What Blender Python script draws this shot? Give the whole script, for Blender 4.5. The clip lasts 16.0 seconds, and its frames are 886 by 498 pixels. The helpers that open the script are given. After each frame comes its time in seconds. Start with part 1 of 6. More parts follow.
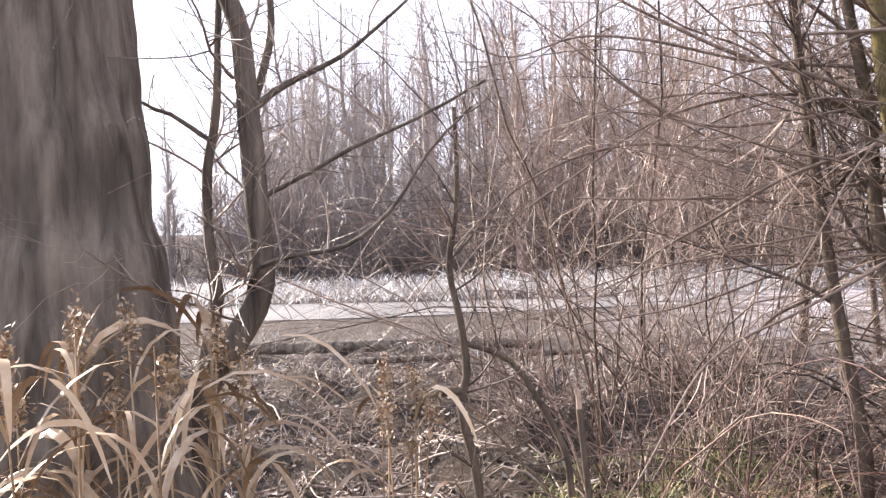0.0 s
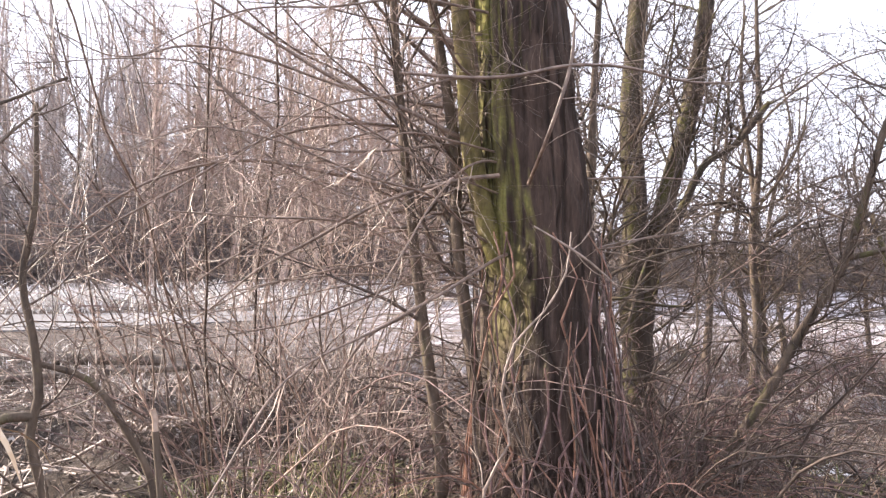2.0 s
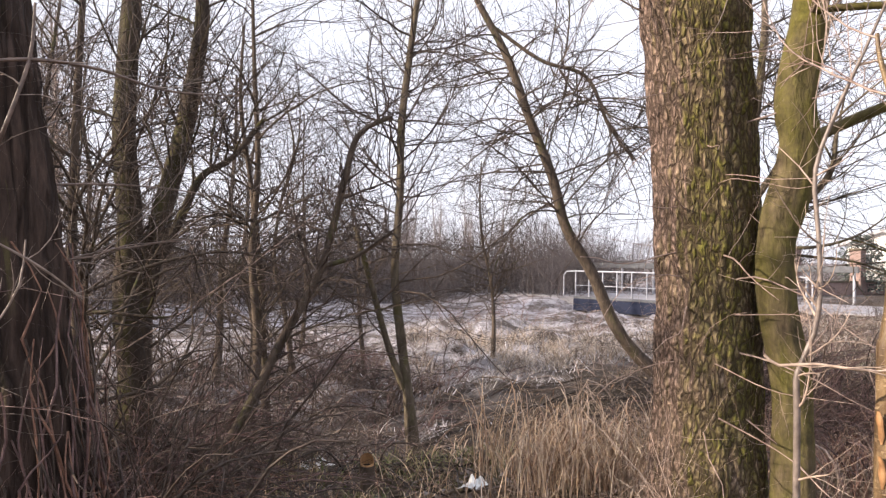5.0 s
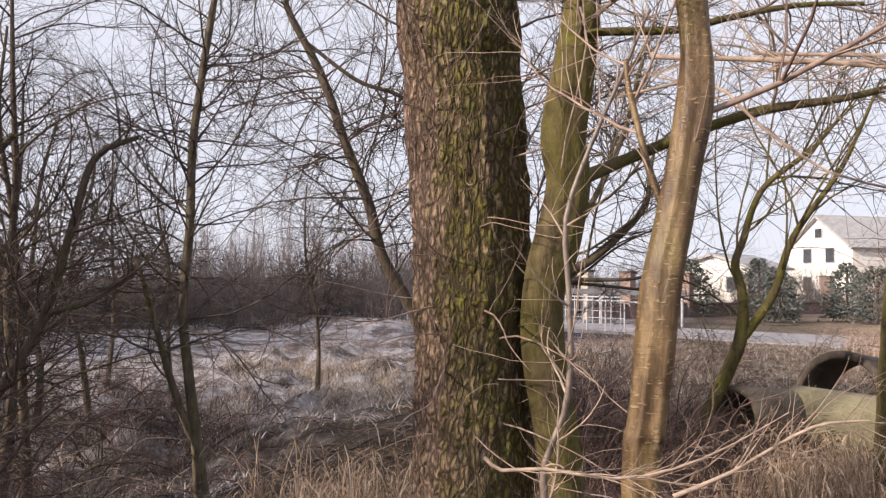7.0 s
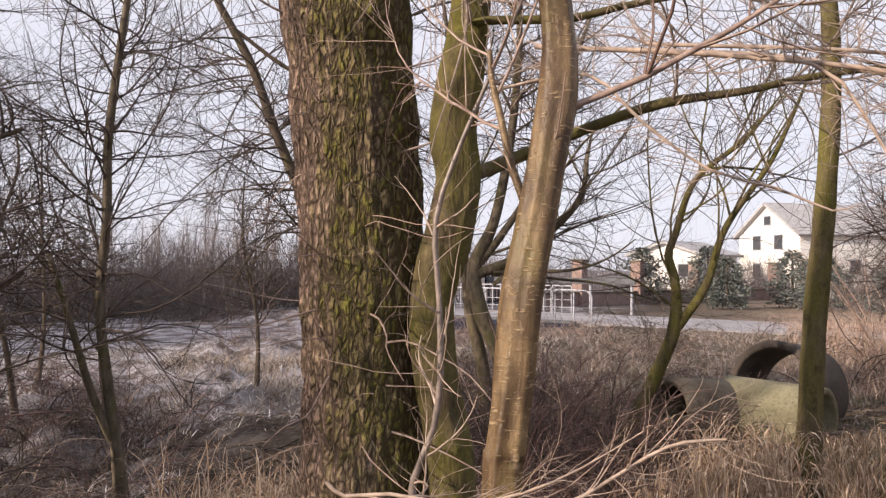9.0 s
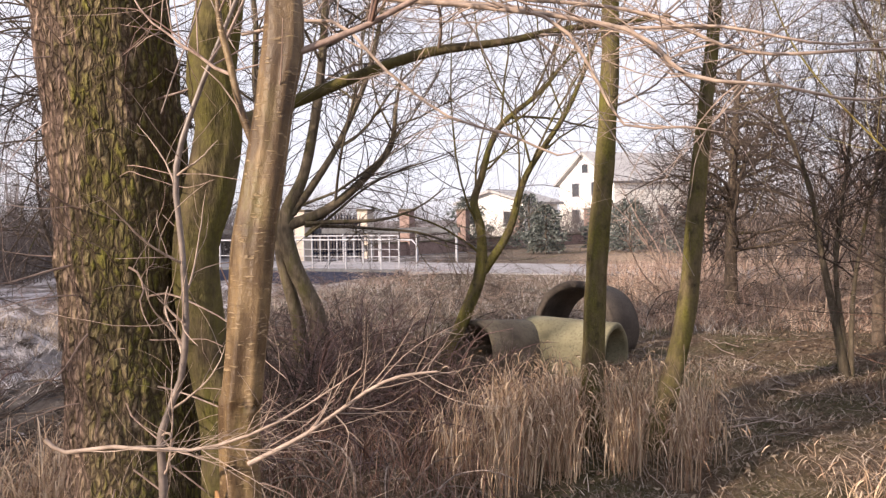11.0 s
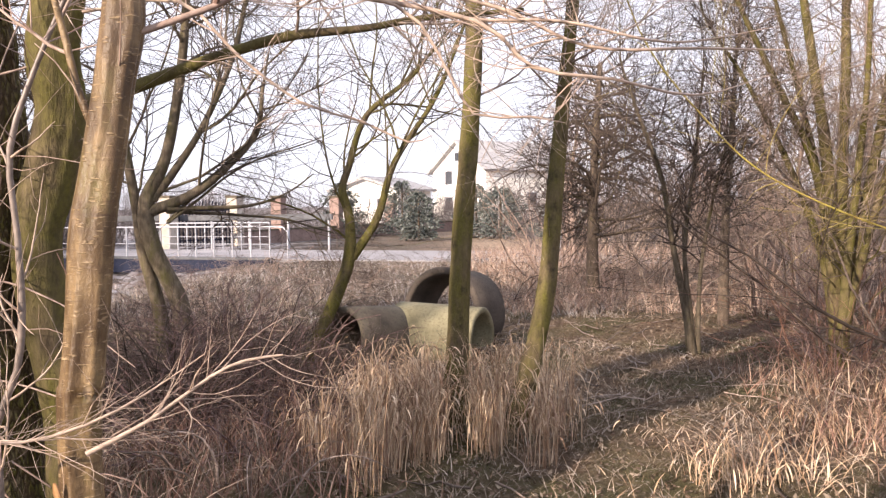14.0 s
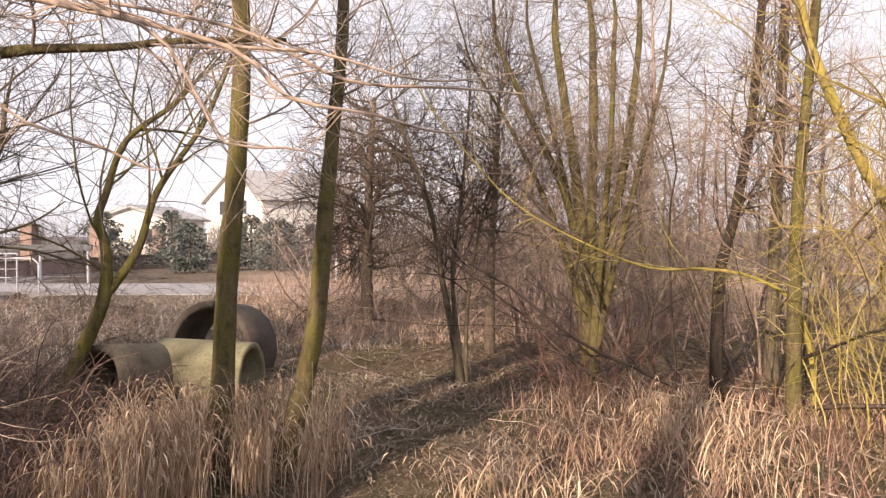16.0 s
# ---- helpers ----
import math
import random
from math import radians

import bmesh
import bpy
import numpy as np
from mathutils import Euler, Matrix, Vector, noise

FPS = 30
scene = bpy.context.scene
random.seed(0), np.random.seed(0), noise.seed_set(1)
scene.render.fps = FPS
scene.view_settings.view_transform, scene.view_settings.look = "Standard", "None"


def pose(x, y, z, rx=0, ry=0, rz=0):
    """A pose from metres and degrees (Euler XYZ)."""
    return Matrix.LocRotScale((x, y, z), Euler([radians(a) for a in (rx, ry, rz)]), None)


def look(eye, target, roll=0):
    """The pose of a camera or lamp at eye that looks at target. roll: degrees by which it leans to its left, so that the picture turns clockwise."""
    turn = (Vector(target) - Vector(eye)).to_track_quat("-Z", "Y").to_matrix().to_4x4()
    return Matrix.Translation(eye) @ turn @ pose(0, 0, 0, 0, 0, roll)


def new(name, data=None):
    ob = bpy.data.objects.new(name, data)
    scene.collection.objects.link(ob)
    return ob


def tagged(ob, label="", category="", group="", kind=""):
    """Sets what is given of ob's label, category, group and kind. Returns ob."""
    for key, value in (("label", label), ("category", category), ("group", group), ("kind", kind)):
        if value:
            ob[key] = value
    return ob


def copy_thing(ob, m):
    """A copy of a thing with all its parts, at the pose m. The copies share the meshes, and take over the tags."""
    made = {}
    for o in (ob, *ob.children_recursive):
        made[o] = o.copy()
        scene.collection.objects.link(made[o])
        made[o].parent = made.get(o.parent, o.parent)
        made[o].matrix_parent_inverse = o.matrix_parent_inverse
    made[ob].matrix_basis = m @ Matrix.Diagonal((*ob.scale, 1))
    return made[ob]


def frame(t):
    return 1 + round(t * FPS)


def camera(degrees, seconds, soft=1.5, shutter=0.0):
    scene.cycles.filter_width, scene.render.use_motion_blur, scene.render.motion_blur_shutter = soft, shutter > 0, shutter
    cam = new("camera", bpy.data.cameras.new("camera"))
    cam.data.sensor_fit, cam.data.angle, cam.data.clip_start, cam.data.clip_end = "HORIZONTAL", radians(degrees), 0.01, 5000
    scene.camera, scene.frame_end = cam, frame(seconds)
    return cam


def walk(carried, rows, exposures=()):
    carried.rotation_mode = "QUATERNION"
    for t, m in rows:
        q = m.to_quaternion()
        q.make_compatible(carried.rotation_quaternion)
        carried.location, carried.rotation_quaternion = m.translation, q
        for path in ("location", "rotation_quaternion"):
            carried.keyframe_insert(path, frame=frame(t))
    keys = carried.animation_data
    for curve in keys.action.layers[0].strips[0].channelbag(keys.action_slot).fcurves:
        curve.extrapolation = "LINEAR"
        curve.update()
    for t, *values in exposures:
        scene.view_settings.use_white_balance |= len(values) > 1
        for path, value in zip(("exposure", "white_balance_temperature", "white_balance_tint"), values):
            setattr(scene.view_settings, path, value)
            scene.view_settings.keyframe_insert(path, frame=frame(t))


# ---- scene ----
# ---------------------------------------------------------------- camera
cam = camera(56.16, 16.0, soft=1.3)
ROWS = [
    (0.0, 0.000, 0.000, 1.459, 0.00, -1.62, 1.76),
    (0.5, 0.034, 0.006, 1.457, -6.19, -1.53, 0.82),
    (1.0, 0.104, -0.023, 1.465, -12.02, -1.43, 0.42),
    (1.5, 0.157, -0.029, 1.475, -17.62, -1.31, -0.34),
    (2.0, 0.188, -0.027, 1.471, -24.07, -0.83, -1.05),
    (2.5, 0.190, -0.032, 1.469, -30.66, -0.41, -1.42),
    (3.0, 0.191, -0.040, 1.460, -37.11, 0.03, -1.44),
    (3.5, 0.198, -0.066, 1.455, -42.62, 0.25, -1.37),
    (4.0, 0.211, -0.073, 1.451, -48.10, 0.45, -1.16),
    (4.5, 0.240, -0.110, 1.445, -52.74, 0.56, -0.89),
    (5.0, 0.343, -0.171, 1.453, -55.97, 0.60, -0.66),
    (5.2, 0.415, -0.194, 1.452, -57.06, 0.58, -0.44),
    (7.3, 1.167, -0.302, 1.606, -66.74, 2.28, -0.60),
    (7.5, 1.189, -0.307, 1.609, -67.15, 2.28, -0.44),
    (8.0, 1.243, -0.328, 1.620, -67.52, 2.08, -0.33),
    (8.2, 1.278, -0.347, 1.625, -67.48, 1.96, -0.36),
    (10.3, 1.385, -0.685, 1.653, -75.07, -0.73, 0.43),
    (10.5, 1.389, -0.697, 1.646, -76.51, -1.11, 0.64),
    (11.0, 1.391, -0.720, 1.627, -80.16, -2.10, 1.04),
    (11.5, 1.381, -0.749, 1.620, -82.85, -2.87, 1.10),
    (12.0, 1.374, -0.766, 1.617, -84.46, -3.27, 1.11),
    (12.5, 1.357, -0.779, 1.613, -85.53, -3.30, 1.06),
    (13.0, 1.355, -0.777, 1.615, -86.68, -3.34, 0.98),
    (13.5, 1.359, -0.779, 1.617, -87.65, -3.27, 0.88),
    (14.0, 1.358, -0.788, 1.621, -88.79, -3.12, 0.83),
    (14.5, 1.362, -0.787, 1.625, -91.05, -2.77, 0.65),
    (15.0, 1.368, -0.796, 1.625, -94.40, -2.28, 0.63),
    (15.5, 1.390, -0.818, 1.628, -98.54, -1.71, 0.46),
    (16.0, 1.396, -0.858, 1.625, -103.97, -1.07, 0.27),
]
walk(cam, [(t, pose(x, y, z, 90 + pitch, roll, yaw)) for t, x, y, z, yaw, pitch, roll in ROWS],
     exposures=[(0.0, 1.38, 5800, 13), (1.5, 1.62, 5750, 12), (2.5, 1.4, 5900, 12), (3.5, 0.98, 6000, 12), (4.5, 0.84, 6000, 12), (5.0, 0.58, 6000, 12), (7.5, 0.06, 6050, 13), (10.5, 0.15, 6170, 15), (11.5, 0.5, 6120, 15), (13.0, 0.64, 6070, 15), (15.0, 0.54, 6170, 15), (16.0, 0.33, 6500, 15)])

# ---------------------------------------------------------------- light
SUN_AZ, SUN_EL = 50.0, 21.0      # degrees left of +y, above the horizon
world = bpy.data.worlds.new("sky")
scene.world = world
world.use_nodes = True
wn = world.node_tree.nodes
sky = wn.new("ShaderNodeTexSky")
sky.sky_type = "NISHITA"
sky.sun_disc = False
sky.sun_elevation = radians(SUN_EL)
sky.sun_rotation = radians(-SUN_AZ)
sky.air_density, sky.dust_density, sky.ozone_density = 1.0, 1.0, 2.0
veil = wn.new("ShaderNodeMix")            # thin high cloud over the clear sky
veil.data_type = "RGBA"
veil.inputs[0].default_value = 0.88
veil.inputs[7].default_value = (9.9, 9.6, 9.9, 1)
world.node_tree.links.new(sky.outputs[0], veil.inputs[6])
world.node_tree.links.new(veil.outputs[2], wn["Background"].inputs[0])
wn["Background"].inputs[1].default_value = 0.092
sun = new("sun", bpy.data.lights.new("sun", "SUN"))
sun.data.energy, sun.data.angle, sun.data.color = 7.2, radians(0.8), (1.0, 0.81, 0.60)
az, el = radians(SUN_AZ), radians(SUN_EL)
TO_SUN = Vector((-math.sin(az) * math.cos(el), math.cos(az) * math.cos(el), math.sin(el)))
sun.matrix_world = look(TO_SUN * 60, (0, 0, 0))


# ---------------------------------------------------------------- materials
def ramp_node(nt, fac, stops):
    r = nt.nodes.new("ShaderNodeValToRGB")
    while len(r.color_ramp.elements) < len(stops):
        r.color_ramp.elements.new(0.5)
    for e, (p, c) in zip(r.color_ramp.elements, stops):
        e.position, e.color = p, (*c, 1)
    nt.links.new(fac, r.inputs[0])
    return r.outputs[0]


def noise_node(nt, scale, detail=6.0, rough=0.6, stretch=(1, 1, 1), kind="Object"):
    tc = nt.nodes.new("ShaderNodeTexCoord")
    mp = nt.nodes.new("ShaderNodeMapping")
    mp.inputs["Scale"].default_value = stretch
    nt.links.new(tc.outputs[kind], mp.inputs[0])
    n = nt.nodes.new("ShaderNodeTexNoise")
    n.inputs["Scale"].default_value, n.inputs["Detail"].default_value, n.inputs["Roughness"].default_value = scale, detail, rough
    nt.links.new(mp.outputs[0], n.inputs[0])
    return n.outputs[0]


def mix_node(nt, fac, a, b):
    m = nt.nodes.new("ShaderNodeMix")
    m.data_type = "RGBA"
    if isinstance(fac, float):
        m.inputs[0].default_value = fac
    else:
        nt.links.new(fac, m.inputs[0])
    for s, v in ((m.inputs[6], a), (m.inputs[7], b)):
        if isinstance(v, tuple):
            s.default_value = (*v, 1)
        else:
            nt.links.new(v, s)
    return m.outputs[2]


def limits(nt, fac, lo, hi):
    m = nt.nodes.new("ShaderNodeMapRange")
    nt.links.new(fac, m.inputs[0])
    m.inputs[1].default_value, m.inputs[2].default_value = lo, hi
    return m.outputs[0]


def bump_node(nt, height, strength, distance):
    b = nt.nodes.new("ShaderNodeBump")
    b.inputs["Strength"].default_value, b.inputs["Distance"].default_value = strength, distance
    nt.links.new(height, b.inputs["Height"])
    return b.outputs[0]


def material(name):
    m = bpy.data.materials.new(name)
    m.use_nodes = True
    return m, m.node_tree, m.node_tree.nodes["Principled BSDF"]


def bark(name, dark, light, moss=None, moss_lo=0.45, moss_hi=0.6, scale=30.0, squash=0.25, relief=0.01, rough=0.9, cracks=0.0, drawn=0.28, plates=0.0, stains=0.0, side=None, side_lo=0.0, side_hi=0.4, above=None):
    """Bark: streaks along the stem, blotches, and moss or algae in patches."""
    m, nt, p = material(name)
    grain = noise_node(nt, scale, 8, 0.65, (1, 1, squash))
    blotch = noise_node(nt, 4.0, 4, 0.6, (1, 1, 0.6))
    col = ramp_node(nt, grain, [(0.30, dark), (0.68, light)])
    pale = tuple(min(1, c * 1.35) for c in light)
    col = mix_node(nt, limits(nt, blotch, 0.55, 0.75), col, mix_node(nt, 0.5, col, pale))
    if moss:
        green = ramp_node(nt, noise_node(nt, 60, 4), [(0.3, tuple(c * 0.55 for c in moss)), (0.7, moss)])
        cover = limits(nt, noise_node(nt, 5.0, 7, 0.7, (1, 1, 0.45)), moss_lo, moss_hi)
        if side:
            # moss keeps to one side of the trunk, with a ragged edge
            geo = nt.nodes.new("ShaderNodeNewGeometry")
            dot = nt.nodes.new("ShaderNodeVectorMath")
            dot.operation = "DOT_PRODUCT"
            nt.links.new(geo.outputs["Normal"], dot.inputs[0])
            dot.inputs[1].default_value = (side[0], side[1], 0)
            rag = nt.nodes.new("ShaderNodeMath")
            rag.operation = "MULTIPLY_ADD"
            nt.links.new(noise_node(nt, 7.0, 5, 0.7, (1, 1, 0.3)), rag.inputs[0])
            rag.inputs[1].default_value = 0.8
            nt.links.new(dot.outputs["Value"], rag.inputs[2])
            both = nt.nodes.new("ShaderNodeMath")
            both.operation = "MULTIPLY"
            nt.links.new(cover, both.inputs[0])
            nt.links.new(limits(nt, rag.outputs[0], side_lo + 0.4, side_hi + 0.4), both.inputs[1])
            cover = both.outputs[0]
        if above:
            axes = nt.nodes.new("ShaderNodeSeparateXYZ")
            nt.links.new(nt.nodes.new("ShaderNodeTexCoord").outputs["Object"], axes.inputs[0])
            high = nt.nodes.new("ShaderNodeMath")
            high.operation = "MULTIPLY"
            nt.links.new(cover, high.inputs[0])
            nt.links.new(limits(nt, axes.outputs[2], *above), high.inputs[1])
            cover = high.outputs[0]
        col = mix_node(nt, cover, col, green)
    if stains:
        col = mix_node(nt, limits(nt, noise_node(nt, 9.0, 6, 0.65, (1, 1, 0.7)), 0.52, 0.70), col, mix_node(nt, stains, col, tuple(c * 0.6 for c in dark)))
    height = grain
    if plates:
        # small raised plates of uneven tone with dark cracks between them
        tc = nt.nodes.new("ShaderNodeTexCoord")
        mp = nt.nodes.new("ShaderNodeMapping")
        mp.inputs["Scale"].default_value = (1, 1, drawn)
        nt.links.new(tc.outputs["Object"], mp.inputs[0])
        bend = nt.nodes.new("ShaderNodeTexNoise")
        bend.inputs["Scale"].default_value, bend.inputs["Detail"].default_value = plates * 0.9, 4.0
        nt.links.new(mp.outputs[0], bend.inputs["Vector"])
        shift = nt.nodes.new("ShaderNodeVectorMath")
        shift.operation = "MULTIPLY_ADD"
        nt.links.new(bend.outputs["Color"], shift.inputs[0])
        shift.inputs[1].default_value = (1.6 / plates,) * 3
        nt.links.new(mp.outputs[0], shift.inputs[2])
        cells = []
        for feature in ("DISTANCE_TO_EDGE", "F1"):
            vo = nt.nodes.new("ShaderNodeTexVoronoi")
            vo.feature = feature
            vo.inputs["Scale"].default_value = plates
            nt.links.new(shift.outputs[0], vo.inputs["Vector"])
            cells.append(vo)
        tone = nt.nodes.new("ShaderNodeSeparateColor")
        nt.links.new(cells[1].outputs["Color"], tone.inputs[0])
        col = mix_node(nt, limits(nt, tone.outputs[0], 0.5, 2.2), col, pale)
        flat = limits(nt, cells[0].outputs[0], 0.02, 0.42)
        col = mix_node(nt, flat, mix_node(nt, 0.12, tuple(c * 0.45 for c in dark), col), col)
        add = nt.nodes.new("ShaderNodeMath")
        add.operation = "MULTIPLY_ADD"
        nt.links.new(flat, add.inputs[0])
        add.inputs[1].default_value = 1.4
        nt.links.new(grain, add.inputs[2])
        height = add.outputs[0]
    if cracks:
        # dark fissures between ridges, drawn out along the stem
        rid = nt.nodes.new("ShaderNodeTexNoise")
        rid.noise_type = "RIDGED_MULTIFRACTAL"
        rid.inputs["Scale"].default_value, rid.inputs["Detail"].default_value = cracks, 2.0
        rid.inputs["Offset"].default_value, rid.inputs["Distortion"].default_value = 1.0, 0.0
        tc = nt.nodes.new("ShaderNodeTexCoord")
        mp = nt.nodes.new("ShaderNodeMapping")
        mp.inputs["Scale"].default_value = (1, 1, drawn)
        nt.links.new(tc.outputs["Object"], mp.inputs[0])
        nt.links.new(mp.outputs[0], rid.inputs["Vector"])
        plate = limits(nt, rid.outputs[0], 1.55, 0.75)
        col = mix_node(nt, plate, mix_node(nt, 0.25, tuple(c * 0.8 for c in dark), col), col)
        add = nt.nodes.new("ShaderNodeMath")
        add.operation = "MULTIPLY_ADD"
        nt.links.new(plate, add.inputs[0])
        add.inputs[1].default_value = 1.5
        nt.links.new(grain, add.inputs[2])
        height = add.outputs[0]
    nt.links.new(col, p.inputs["Base Color"])
    nt.links.new(bump_node(nt, height, 1.0, relief), p.inputs["Normal"])
    p.inputs["Roughness"].default_value = rough
    p.inputs["Specular IOR Level"].default_value = 0.25
    return m


def twig_mat(name, a, b, rough=0.45, spec=0.5, each=0.0):
    m, nt, p = material(name)
    g = nt.nodes.new("ShaderNodeNewGeometry")
    col = ramp_node(nt, g.outputs["Random Per Island"], [(0.1, a), (0.9, b)])
    col = mix_node(nt, limits(nt, noise_node(nt, 25, 4), 0.35, 0.75), col, tuple(x * 0.55 for x in a))
    if each:
        o = nt.nodes.new("ShaderNodeObjectInfo")
        col = mix_node(nt, limits(nt, o.outputs["Random"], 0.0, 1.0 / each), col, b)
    nt.links.new(col, p.inputs["Base Color"])
    p.inputs["Roughness"].default_value = rough
    p.inputs["Specular IOR Level"].default_value = spec
    return m


def plain(name, a, b, scale=8.0, rough=0.8, metal=0.0, relief=0.004, stretch=(1, 1, 1), fine=60.0, spec=0.5):
    m, nt, p = material(name)
    n = noise_node(nt, scale, 6, 0.6, stretch)
    f = noise_node(nt, fine, 5, 0.65, stretch)
    col = ramp_node(nt, n, [(0.3, a), (0.7, b)])
    col = mix_node(nt, limits(nt, f, 0.5, 0.8), col, tuple(x * 0.6 for x in a))
    nt.links.new(col, p.inputs["Base Color"])
    nt.links.new(bump_node(nt, f, 0.6, relief), p.inputs["Normal"])
    p.inputs["Roughness"].default_value, p.inputs["Metallic"].default_value = rough, metal
    p.inputs["Specular IOR Level"].default_value = spec
    return m


def blade_mat(name, stops, rough=0.55, bleached=True):
    m, nt, p = material(name)
    g = nt.nodes.new("ShaderNodeNewGeometry")
    col = ramp_node(nt, g.outputs["Random Per Island"], stops)
    if bleached:
        col = mix_node(nt, limits(nt, noise_node(nt, 14, 3), 0.45, 0.75), col, mix_node(nt, 0.4, col, (0.62, 0.56, 0.48)))
    nt.links.new(col, p.inputs["Base Color"])
    p.inputs["Roughness"].default_value = rough
    p.inputs["Specular IOR Level"].default_value = 0.3
    return m


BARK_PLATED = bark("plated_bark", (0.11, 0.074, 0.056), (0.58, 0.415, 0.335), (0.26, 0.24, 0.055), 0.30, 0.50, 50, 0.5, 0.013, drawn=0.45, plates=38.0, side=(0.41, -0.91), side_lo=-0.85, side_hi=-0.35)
BARK_IVY = bark("mossy_bark", (0.024, 0.017, 0.014), (0.095, 0.066, 0.053), (0.25, 0.235, 0.075), 0.32, 0.54, 34, 0.14, 0.02, cracks=13.0, drawn=0.10, side=(-0.86, 0.50), side_lo=0.1, side_hi=0.6, above=(0.9, 1.7))
BARK_TWIN = bark("green_tinged_bark", (0.025, 0.020, 0.016), (0.088, 0.067, 0.051), (0.11, 0.105, 0.034), 0.45, 0.66, 26, 0.15, 0.012, side=(-0.86, 0.30), side_lo=-0.3, side_hi=0.5)
BARK_GREY = bark("grey_bark", (0.06, 0.05, 0.042), (0.20, 0.165, 0.135), None, scale=24, squash=0.15, relief=0.02, cracks=6.0, drawn=0.12)
BARK_GREEN = bark("algae_bark", (0.05, 0.037, 0.023), (0.17, 0.13, 0.08), (0.145, 0.132, 0.030), 0.36, 0.62, 30, 0.35, 0.018, stains=0.9)
BARK_OLIVE = bark("dull_olive_bark", (0.065, 0.052, 0.036), (0.19, 0.155, 0.11), (0.13, 0.12, 0.045), 0.50, 0.66, 24, 0.25, 0.010, stains=0.6)
BARK_YELLOW = bark("yellow_elder_bark", (0.17, 0.125, 0.035), (0.42, 0.33, 0.10), (0.36, 0.31, 0.07), 0.45, 0.62, 26, 0.3, 0.006, stains=0.4)


def cherry_bark():
    """Smooth satin brown bark with short pale breathing pores in rings, dark rings and dull patches."""
    m, nt, p = material("cherry_bark")
    blotch = noise_node(nt, 15.0, 6, 0.66, (1, 1, 0.35))
    col = ramp_node(nt, blotch, [(0.34, (0.055, 0.032, 0.017)), (0.50, (0.125, 0.082, 0.042)), (0.66, (0.26, 0.18, 0.092))])
    col = mix_node(nt, limits(nt, noise_node(nt, 5.0, 6, 0.7, (1, 1, 0.4)), 0.54, 0.66), col, (0.155, 0.125, 0.045))
    ring = noise_node(nt, 9.0, 4, 0.6, (0.5, 0.5, 6))
    col = mix_node(nt, limits(nt, ring, 0.56, 0.72), col, mix_node(nt, 0.65, col, (0.07, 0.04, 0.025)))
    pore = noise_node(nt, 34.0, 2, 0.5, (1, 1, 5))
    pores = limits(nt, pore, 0.60, 0.68)
    col = mix_node(nt, pores, col, mix_node(nt, 0.55, col, (0.46, 0.34, 0.20)))
    fine = noise_node(nt, 90.0, 5, 0.7, (1, 1, 0.6))
    col = mix_node(nt, limits(nt, fine, 0.5, 0.8), col, mix_node(nt, 0.4, col, (0.09, 0.06, 0.04)))
    nt.links.new(col, p.inputs["Base Color"])
    add = nt.nodes.new("ShaderNodeMath")
    add.operation = "MULTIPLY_ADD"
    nt.links.new(pores, add.inputs[0])
    add.inputs[1].default_value = 0.6
    nt.links.new(fine, add.inputs[2])
    nt.links.new(bump_node(nt, add.outputs[0], 0.8, 0.004), p.inputs["Normal"])
    p.inputs["Roughness"].default_value = 0.36
    p.inputs["Specular IOR Level"].default_value = 0.4
    return m


BARK_GOLD = cherry_bark()
BARK_DARK = bark("dark_bark", (0.045, 0.035, 0.028), (0.14, 0.108, 0.082), (0.11, 0.11, 0.04), 0.55, 0.7, 30, 0.3, 0.008)
BARK_BLACK = bark("blackish_bark", (0.018, 0.014, 0.012), (0.06, 0.046, 0.036), None, scale=30, squash=0.3, relief=0.008)
TWIG_RED = twig_mat("red_brown_twigs", (0.20, 0.125, 0.10), (0.52, 0.40, 0.33))
TWIG_GREY = twig_mat("grey_twigs", (0.11, 0.08, 0.06), (0.46, 0.36, 0.30))
TWIG_DARK = twig_mat("dark_twigs", (0.045, 0.033, 0.027), (0.135, 0.10, 0.08), 0.6, 0.3)
VINE_BARK = twig_mat("grey_vine_bark", (0.16, 0.125, 0.105), (0.30, 0.245, 0.215))
TWIG_WINE = twig_mat("wine_red_twigs", (0.085, 0.045, 0.042), (0.24, 0.15, 0.135))
TWIG_RUST = twig_mat("rusty_twigs", (0.16, 0.075, 0.05), (0.34, 0.19, 0.13))
TWIG_MID = twig_mat("brown_twigs", (0.095, 0.066, 0.052), (0.27, 0.195, 0.155))
TWIG_PALE = twig_mat("pale_twigs", (0.36, 0.265, 0.205), (0.60, 0.47, 0.38))
TWIG_YELLOW = twig_mat("yellow_green_twigs", (0.30, 0.23, 0.06), (0.55, 0.45, 0.14))
# frosted twigs, with the distance haze put into their colour as extra paleness
TWIG_FROST_HAZE = twig_mat("haze_paled_frosted_twigs", (0.24, 0.205, 0.195), (0.42, 0.375, 0.365), 0.8, 0.1, each=0.6)
# hedge colour lifted towards grey to stand in for the haze before it
TWIG_HAZY_HEDGE = twig_mat("hazy_hedge_twigs", (0.098, 0.084, 0.084), (0.195, 0.172, 0.172), 0.8, 0.1, each=0.5)
STRAW = blade_mat("dry_straw", [(0.0, (0.20, 0.11, 0.07)), (0.5, (0.44, 0.30, 0.185)), (1.0, (0.66, 0.51, 0.36))])
RUST_GRASS = blade_mat("rusty_grass", [(0.0, (0.17, 0.095, 0.07)), (0.5, (0.32, 0.21, 0.155)), (1.0, (0.48, 0.385, 0.315))])
